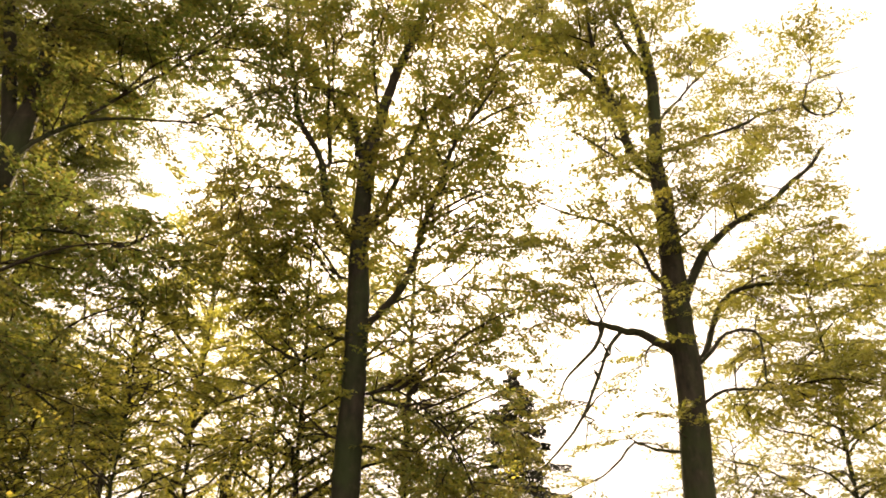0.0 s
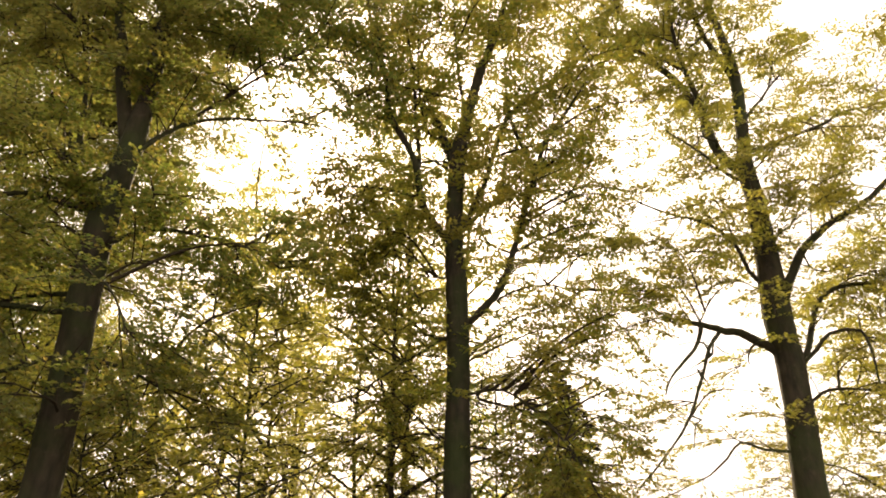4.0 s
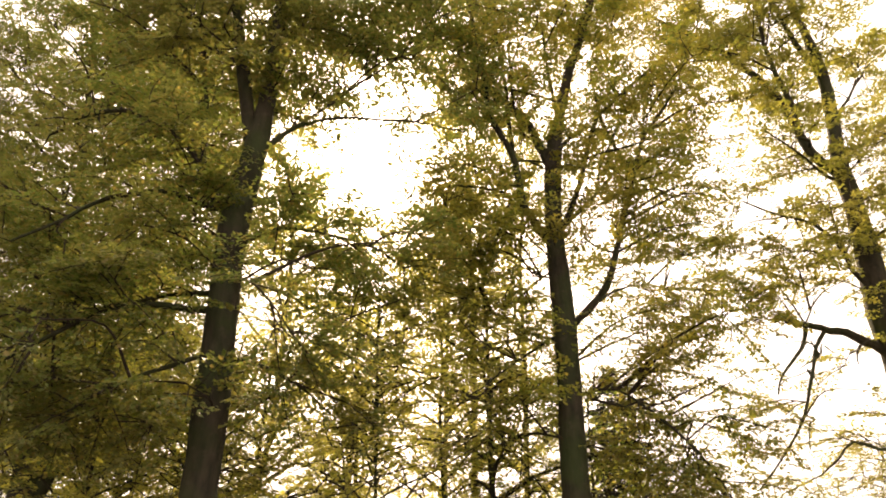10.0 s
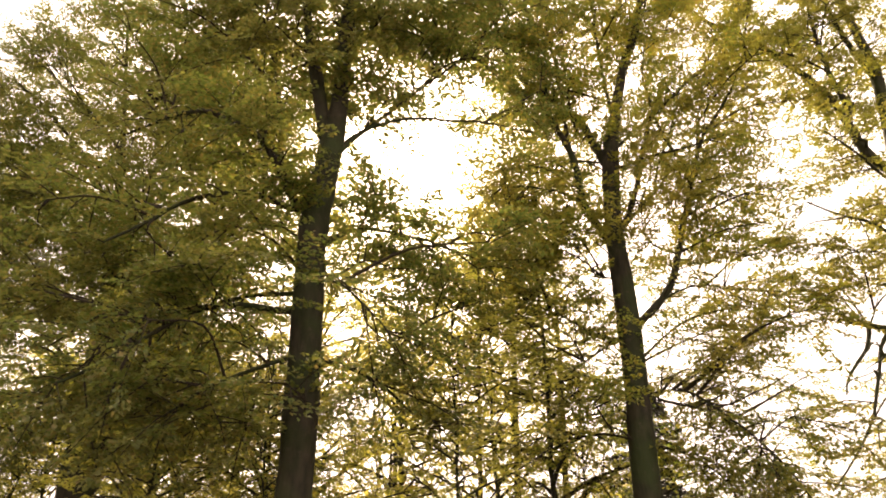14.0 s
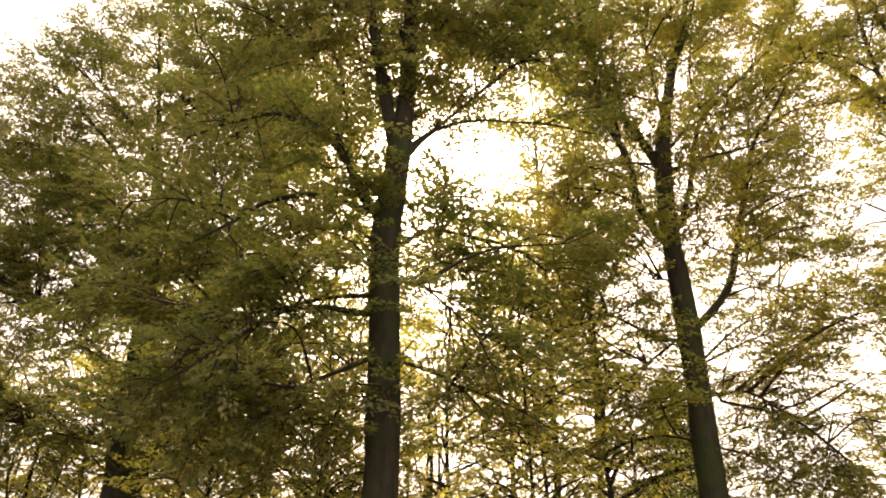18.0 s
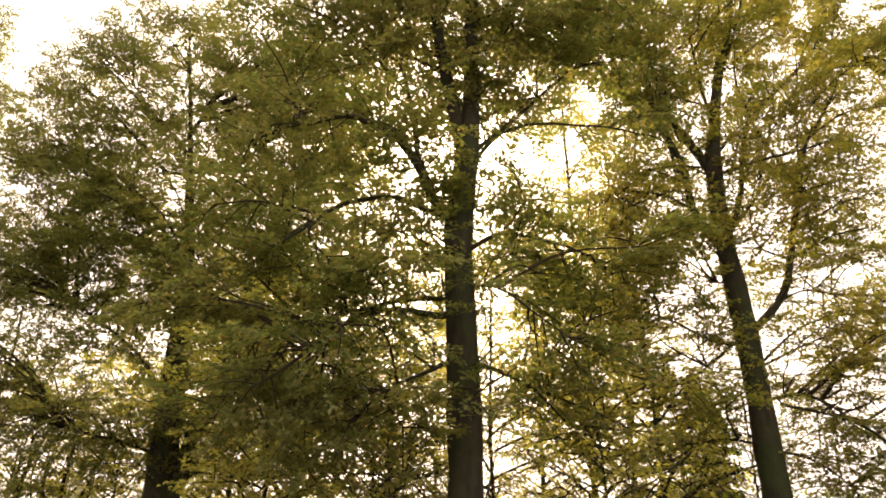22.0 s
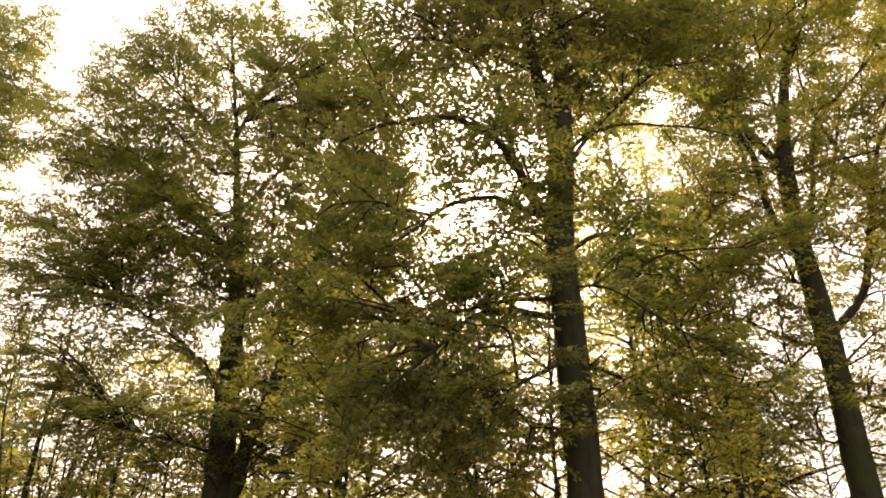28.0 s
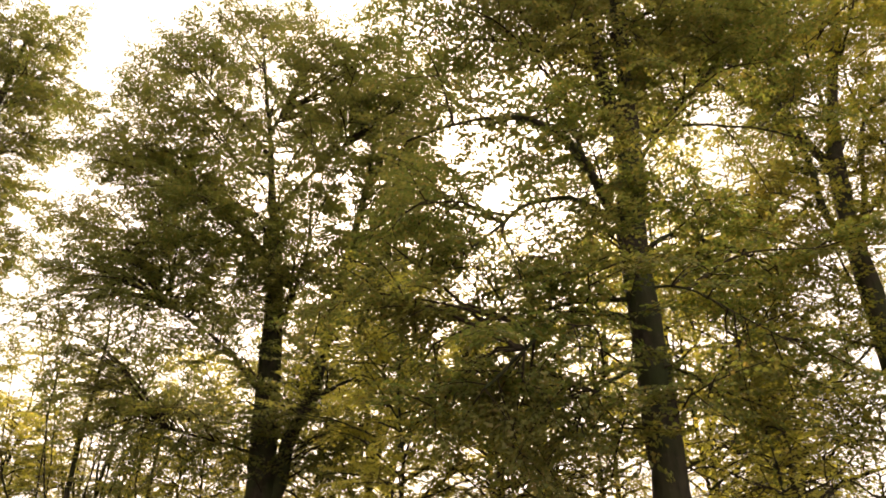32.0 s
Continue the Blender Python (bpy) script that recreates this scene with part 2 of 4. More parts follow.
def foliage_on(line, rng, parent, leaf, spacing, reach, density, leaf_len, droop, start=0.15, flat=0.25, corners=6, radial=False, thick=0.012, own_boughs=False, offset=0.0, thin=-0.14, twig_step=1):
    """Boughs along a limb, with side twigs and leaves in loose, level sprays."""
    seg = np.linalg.norm(np.diff(line, axis=0), axis=1)
    s = np.concatenate([[0], np.cumsum(seg)])
    total = s[-1]
    wood = Wood()
    B, Wd, N = [], [], []
    stops = np.arange(total * start, total, spacing)
    stops = np.concatenate([stops + rng.uniform(-0.4, 0.4, len(stops)) * spacing, [total, total * 0.97]])
    for q in stops:
        q = min(max(q, 0), total - 1e-3)
        k = min(np.searchsorted(s, q, side='right') - 1, len(line) - 2)
        p = line[k] + (line[k + 1] - line[k]) * (q - s[k]) / max(seg[k], 1e-6)
        fwd = unit(line[k + 1] - line[k])
        lateral = rng.normal(size=3)
        lateral[2] *= flat
        # the crown has thin places between its tiers
        if noise.noise(Vector((p[0] * 0.75 + offset, p[1] * 0.75, p[2] * 1.5))) < thin:
            continue
        if not radial:
            lateral = lateral - fwd * (lateral @ fwd)
        way = unit(unit(lateral) + fwd * (rng.uniform(0.2, 0.9) if not radial else 0) + np.array((0, 0, rng.uniform(-0.1, 0.28))))
        length = reach * rng.uniform(0.5, 1.15) * (1.0 - 0.35 * q / total)
        m = max(4, int(length / 0.22))
        u = np.linspace(0, 1, m)[:, None]
        bend = rng.normal(0, 0.12, 3) * length
        bough = p + way * length * u + bend * u ** 2 + np.array((0, 0, -droop * length)) * u ** 2
        radii = np.linspace(thick * (0.6 + length * 0.4), 0.004, m)
        if own_boughs:
            w = Wood()
            w.tube(bough, radii, 5)
            w.make("bough", BARK_THIN, parent)
        else:
            wood.tube(bough, radii, 4)
        # side twigs, alternating
        nt = max(4, int(length / 0.15 * min(density, 1.3)))
        tq = (np.arange(nt) + rng.random(nt)) / nt * 0.9 + 0.1
        f = tq * (m - 1)
        i0 = np.minimum(f.astype(int), m - 2)
        tp = bough[i0] + (bough[i0 + 1] - bough[i0]) * (f - i0)[:, None]
        bd = unit(bough[i0 + 1] - bough[i0])
        plane_n = unit(np.array((0, 0, 1.0)) + rng.normal(0, 0.15, 3))
        across = unit(np.cross(plane_n, bd)) * np.where(np.arange(nt) % 2, 1, -1)[:, None]
        tl = (0.3 + 0.5 * rng.random(nt)) * (1.15 - 0.6 * tq) * min(1.0, 0.5 + length * 0.35)
        tw = unit(across * rng.uniform(0.5, 1.1, nt)[:, None] + bd * 0.75 + rng.normal(0, 0.2, (nt, 3)) * np.array((1, 1, 0.55)))
        te = tp + tw * tl[:, None] + np.array((0, 0, -0.10)) * tl[:, None]
        wood.twigs(tp[::twig_step], te[::twig_step], 0.0045)
        # leaves in a flat spray round each twig
        per = max(4, int(29 * density * (0.085 / leaf_len) ** 2))
        uu = (np.arange(per) + rng.uniform(0, 1, (nt, per))) / per
        lp = tp[:, None] + (te - tp)[:, None] * (0.12 + uu[..., None] * 0.98)
        lat = np.cross(plane_n, tw)
        off = rng.uniform(-1, 1, (nt, per)) * 0.14 * np.sin(0.5 + uu * 2.3)
        lp = lp + lat[:, None] * off[..., None] + rng.normal(0, 0.028, (nt, per, 3)) * np.array((1, 1, 0.6))
        ln = unit(plane_n + rng.normal(0, 0.27, (nt, per, 3)))
        lw = unit(lat[:, None] * np.sign(off)[..., None] * rng.uniform(0.2, 1.1, (nt, per, 1)) + tw[:, None] * 0.8 + rng.normal(0, 0.25, (nt, per, 3)) + np.array((0, 0, -0.15)))
        keep = rng.random((nt, per)) < np.minimum(1.0, tl / 0.55)[:, None]
        B.append(lp[keep])
        Wd.append(lw[keep])
        N.append(ln[keep])
    if not B:
        return
    tw_ob = wood.make("twig_spray", BARK_THIN, parent)
    tw_ob["kind"] = "stuff"
    base, way, nrm = np.vstack(B), np.vstack(Wd), np.vstack(N)
    nrm = unit(nrm - way * (nrm * way).sum(1, keepdims=True))
    length = leaf_len * rng.uniform(0.7, 1.2, len(base))
    make_leaves("foliage", base, way, nrm, length, length * rng.uniform(0.62, 0.85, len(base)), leaf, parent, "", corners)


def tree(name, label, trunk, radius, limbs, leaf, seed, spacing=0.26, reach=1.8, density=1.0, leaf_len=0.072, droop=0.2,
         corners=4, trunk_leaves=0.35, top_radius=0.05, sides=14, bare=(), thin=-0.2, lobes=(), lobe_reach=1.6, group="", flare=1.5, category="tree"):
    """A broadleaved tree: trunk, limbs, twigs and leaves. lobes: (centre, radii, number) of the crown's parts, into which thinner limbs reach."""
    rng = np.random.default_rng(seed)
    pts = [tuple(trunk[0][:2]) + (-0.3,), tuple(trunk[0][:2]) + (0.35,)] + list(trunk) if trunk[0][2] > 0.8 else list(trunk)
    line = curve_points(pts, 0.3)
    base = np.array((line[0][0], line[0][1], 0.0))
    root = new(name)
    root.location = base
    tagged(root, label, category, group)
    line = line - base
    line[3:-1] += np.cumsum(rng.normal(0, 0.006, (len(line) - 4, 3)), 0)
    z = line[:, 2] / line[-1, 2]
    girth = np.interp(line[:, 2], [p[2] for p in trunk], radius) if isinstance(radius, list) else np.maximum(radius * (1 - z * 0.8), top_radius)
    rad = girth * (1 + (flare - 1) * np.exp(-np.maximum(line[:, 2], 0) / 0.45))
    wood = Wood()
    wood.tube(line, rad, sides, 0.018, rng)
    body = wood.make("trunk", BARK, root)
    upper = line[int(len(line) * trunk_leaves):]
    foliage_on(upper, rng, body, leaf, spacing * 1.6, reach, density, leaf_len, droop, 0.0, 0.3, corners, True, own_boughs=sides > 12, offset=seed * 3.7, thin=thin, twig_step=1 if sides > 12 else 2)
    carriers = [(line[3:], 0.0)]
    for i, (r, lp) in enumerate(limbs):
        lp = np.array(lp) - base
        known = np.vstack([c for c, _ in carriers])
        near = known[np.argmin(np.linalg.norm(known - lp[0] + (0, 0, 0.12), axis=1))]
        if 0.05 < np.linalg.norm(near - lp[0]) < 1.2:
            lp = np.vstack([near, lp])
        ll = curve_points(lp, 0.2)
        ll[2:] += np.cumsum(rng.normal(0, 0.008, (len(ll) - 2, 3)), 0)
        w = Wood()
        w.tube(ll, np.linspace(r, max(0.010, r * 0.3), len(ll)), 9 if r > 0.04 else 6, 0.03, rng)
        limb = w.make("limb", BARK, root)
        carriers.append((ll[:int(len(ll) * 0.8)], 0.3))
        if i not in bare:
            foliage_on(ll, rng, limb, leaf, spacing, reach, density, leaf_len, droop, 0.22, 0.25, corners, own_boughs=sides > 12, offset=seed * 3.7, thin=thin, twig_step=1 if sides > 12 else 2)
    every = np.vstack([c for c, _ in carriers])
    ends = []
    for centre, radii, number in lobes:
        for k in range(number):
            # of several places, the one farthest from the limbs so far
            v = unit(rng.normal(size=(8, 3))) * (rng.uniform(0.1, 1.0, (8, 1)) ** 0.5)
            cand = np.array(centre) + v * np.array(radii) - base
            if ends:
                cand = cand[[np.argmax(np.min(np.linalg.norm(cand[:, None] - np.array(ends)[None], axis=2), axis=1))]]
            end = cand[0]
            ends.append(end)
            # the limb leaves the nearest wood that lies lower down
            gap = every - end
            flat_d = np.hypot(gap[:, 0], gap[:, 1])
            start = every[np.argmin(flat_d + 1.2 * np.abs(gap[:, 2] + 0.35 * flat_d) + rng.uniform(0, 0.9, len(every)))]
            mid = (start + end) / 2 + rng.normal(0, 0.12, 3) + np.array((0, 0, 0.12 * np.linalg.norm(end - start)))
            ll = curve_points([start, mid, end], 0.2)
            r = 0.012 + 0.009 * np.linalg.norm(end - start)
            w = Wood()
            w.tube(ll, np.linspace(r, 0.008, len(ll)), 6, 0.03, rng)
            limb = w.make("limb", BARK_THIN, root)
            foliage_on(ll, rng, limb, leaf, spacing, lobe_reach, density, leaf_len, droop, 0.35, 0.25, 4, offset=seed * 3.7, thin=thin, twig_step=1 if sides > 12 else 2)
    return root


def wild_tree(x, y, height, crown, seed, leaf, label, name="young_tree", leaf_len=0.095, density=1.3, clear=0.2, limbs=34, lean=0.05, radius=None, group="trees of the wood edge", reach=1.3, droop=0.15, spacing=0.36, rise=0.35):
    """A tree with a trunk and limbs of its own chance growth."""
    rng = np.random.default_rng(seed)
    n = 6
    drift = np.cumsum(rng.normal(0, lean, (n, 2)) * height / n, 0)
    trunk = [(x + drift[i, 0], y + drift[i, 1], height * (i + 0.4) / (n - 0.6) + 0.6 * (i == 0)) for i in range(n)]
    tl = np.array(trunk)
    out = []
    for k in range(limbs):
        f = clear + (0.96 - clear) * (k + rng.random()) / limbs
        zc = f * height
        p = np.array([np.interp(zc, tl[:, 2], tl[:, j]) for j in range(3)])
        a = k * 2.4 + rng.uniform(-0.5, 0.5)
        reach_l = crown * (1.15 - 0.75 * max(0, f - 0.25)) * rng.uniform(0.6, 1.05)
        d = np.array((math.cos(a), math.sin(a), rise + rng.uniform(-0.2, 0.4)))
        q = [p, p + d * reach_l * 0.35 + (0, 0, 0.05), p + d * reach_l * 0.7 + rng.normal(0, 0.1, 3), p + d * reach_l + rng.normal(0, 0.2, 3) - np.array((0, 0, 0.12 * reach_l))]
        out.append((max(0.018, 0.012 * height * (1.1 - f) * 0.5), q))
    return tree(name, label, trunk, radius or 0.0068 * height, out, leaf, seed + 1, spacing, reach, density, leaf_len, droop, 4, clear + 0.1, 0.015, 8, group=group)


# ---- ground ----
m, nt, out = material("forest_floor")
col = ramp(nt, noise_tex(nt, 2.5, 8), [(0.3, (0.05, 0.035, 0.02)), (0.5, (0.11, 0.075, 0.035)), (0.7, (0.07, 0.085, 0.03))])
bs = nt.nodes.new("ShaderNodeBsdfPrincipled")
bs.inputs["Roughness"].default_value = 0.95
nt.links.new(col, bs.inputs["Base Color"])
floor_bump = nt.nodes.new("ShaderNodeBump")
floor_bump.inputs["Strength"].default_value, floor_bump.inputs["Distance"].default_value = 0.8, 0.05
nt.links.new(noise_tex(nt, 22, 6), floor_bump.inputs["Height"])
nt.links.new(floor_bump.outputs[0], bs.inputs["Normal"])
nt.links.new(bs.outputs[0], out.inputs[0])
FLOOR = m
gx = np.concatenate([[-1500, -300, -100], np.linspace(-50, 40, 61), [100, 300, 1500]])
gy = np.concatenate([[-1500, -300, -80], np.linspace(-20, 60, 55), [100, 300, 1500]])
GX, GY = np.meshgrid(gx, gy, indexing="ij")
GZ = 0.09 * np.sin(GX * 0.5) * np.cos(GY * 0.43) + 0.05 * np.sin(GX * 1.3 + GY * 1.1) - 0.06
gi = np.arange(len(gx) * len(gy)).reshape(len(gx), len(gy))
gq = np.stack([gi[:-1, :-1], gi[1:, :-1], gi[1:, 1:], gi[:-1, 1:]], -1)
ground = link_mesh("ground", np.stack([GX, GY, GZ], -1).reshape(-1, 3), gq.reshape(-1), 4, FLOOR, None, "woodland floor of brown leaf litter and moss", True)
tagged(ground, kind="structure", category="ground")

# ---- the large trees ----
FORKED_TRUNK = [(-1.82, 12.90, 2.44), (-1.76, 12.90, 4.34), (-1.76, 12.90, 5.88), (-1.83, 12.90, 7.85), (-1.75, 12.90, 9.84), (-1.54, 12.90, 10.97), (-1.22, 12.90, 12.26), (-0.73, 12.90, 13.74), (-0.23, 12.90, 15.76), (0.26, 12.90, 17.75)]
FORKED_RADII = [0.275, 0.235, 0.24, 0.21, 0.195, 0.14, 0.118, 0.09, 0.07, 0.05]
FORKED_LIMBS = [
    (0.115, [(-1.83, 12.90, 9.77), (-2.07, 13.11, 10.58), (-2.26, 13.33, 11.28), (-2.69, 13.54, 12.01), (-3.16, 13.76, 12.63), (-3.72, 13.97, 13.54), (-4.20, 14.19, 15.59), (-4.66, 14.40, 18.37)]),
    (0.100, [(-2.01, 12.90, 7.85), (-2.27, 12.71, 8.15), (-2.55, 12.53, 8.57), (-2.69, 12.34, 9.41), (-2.94, 12.15, 9.89), (-3.28, 11.96, 10.52), (-3.38, 11.78, 11.33), (-3.56, 11.59, 12.51), (-3.75, 11.40, 13.74)]),
    (0.095, [(-1.60, 12.90, 5.78), (-1.26, 12.83, 6.13), (-0.88, 12.77, 6.56), (-0.57, 12.70, 7.35), (-0.39, 12.63, 8.00), (-0.10, 12.57, 8.81), (0.11, 12.50, 9.44), (0.46, 12.43, 10.32), (0.81, 12.37, 10.83), (1.29, 12.30, 11.60)]),
    (0.060, [(0.00, 12.90, 9.00), (0.05, 12.98, 9.66), (-0.16, 13.07, 10.22), (-0.38, 13.15, 11.04), (-0.47, 13.23, 12.00), (-0.50, 13.32, 12.79), (-0.22, 13.40, 14.01)]),
    (0.060, [(-1.76, 12.90, 7.92), (-1.36, 13.15, 8.48), (-0.65, 13.40, 9.29), (-0.12, 13.65, 10.00), (0.26, 13.90, 10.37)]),
    (0.060, [(-1.57, 12.90, 10.21), (-0.94, 13.30, 11.01), (-0.26, 13.70, 11.68)]),
    (0.040, [(-2.51, 12.90, 8.78), (-2.90, 12.65, 8.83), (-3.29, 12.40, 8.82), (-4.02, 12.15, 8.77), (-4.98, 11.90, 8.43)]),
    (0.045, [(-1.85, 12.90, 5.48), (-2.34, 13.20, 5.64), (-2.78, 13.50, 6.05), (-3.28, 13.80, 6.44), (-4.55, 14.10, 7.11)]),
    (0.035, [(-1.96, 12.90, 5.56), (-2.82, 12.63, 4.95), (-3.57, 12.37, 4.32), (-4.26, 12.10, 3.95)]),
    (0.040, [(-1.48, 12.90, 6.00), (-0.55, 13.23, 6.70), (0.45, 13.57, 6.97), (1.52, 13.90, 6.55)]),
    (0.040, [(-1.70, 12.90, 4.34), (-0.89, 12.73, 4.42), (-0.12, 12.57, 3.84), (0.48, 12.40, 3.19)]),
    (0.035, [(-1.80, 12.90, 3.36), (-1.02, 13.17, 3.29), (-0.22, 13.43, 2.90), (0.45, 13.70, 2.29)]),
    (0.035, [(-1.96, 12.90, 3.47), (-2.66, 13.30, 3.64), (-3.44, 13.70, 3.25)]),
    (0.034, [(-1.79, 12.90, 6.84), (-2.20, 12.83, 6.87), (-2.55, 12.75, 6.87)]),
    (0.050, [(-1.55, 12.90, 11.12), (-1.71, 12.73, 12.63), (-1.78, 12.57, 14.16), (-1.81, 12.40, 15.79)]),
    (0.050, [(-1.21, 12.90, 12.60), (-0.63, 13.17, 13.96), (0.03, 13.43, 15.66), (0.59, 13.70, 17.51)]),
    (0.040, [(-2.44, 12.90, 10.62), (-2.62, 12.63, 11.50), (-2.70, 12.37, 12.85), (-2.59, 12.10, 14.07)]),
    (0.035, [(-0.67, 12.90, 9.59), (-0.21, 13.07, 10.66), (0.31, 13.23, 11.97), (0.75, 13.40, 13.59)]),
    (0.030, [(-0.81, 12.90, 7.56), (-1.18, 12.80, 7.78), (-1.24, 12.70, 8.58), (-0.91, 12.60, 9.41)]),
    (0.035, [(-1.71, 12.90, 9.75), (-2.41, 13.30, 10.08), (-3.32, 13.70, 10.09), (-4.15, 14.10, 9.84)]),
    (0.040, [(-1.37, 12.90, 4.27), (-0.35, 12.50, 3.87), (0.26, 12.10, 3.19), (0.55, 11.70, 2.40)]),
    (0.075, [(-1.73, 12.90, 7.99), (-1.37, 12.99, 8.64), (-1.10, 13.08, 9.41), (-0.90, 13.17, 10.10), (-0.50, 13.26, 11.23), (0.03, 13.35, 11.86), (0.68, 13.44, 12.52), (1.39, 13.53, 13.26), (2.01, 13.62, 14.02), (2.48, 13.71, 14.92), (3.08, 13.80, 16.74)]),
    (0.055, [(-1.71, 12.90, 9.61), (-1.15, 12.68, 9.70), (-0.66, 12.45, 9.78), (0.06, 12.22, 9.86), (0.45, 12.00, 9.89)]),
    (0.060, [(-2.63, 12.90, 9.77), (-2.70, 12.82, 10.64), (-2.78, 12.74, 11.70), (-2.92, 12.66, 12.96), (-3.04, 12.58, 13.91), (-3.13, 12.50, 15.52)]),
    (0.040, [(-1.55, 12.90, 11.56), (-2.03, 12.70, 11.61), (-2.55, 12.50, 11.59), (-3.08, 12.30, 11.56), (-3.76, 12.10, 11.35)]),
    (0.030, [(0.20, 12.90, 9.61), (0.56, 13.07, 10.93), (0.97, 13.23, 12.36), (1.48, 13.40, 14.21)]),
    (0.030, [(-1.91, 12.90, 9.61), (-2.35, 13.03, 9.93), (-2.81, 13.17, 9.93), (-3.07, 13.30, 9.86)]),
    (0.050, [(-1.09, 12.90, 12.62), (-0.72, 12.60, 13.46), (-0.49, 12.30, 14.31), (-0.39, 12.00, 15.17)]),
]

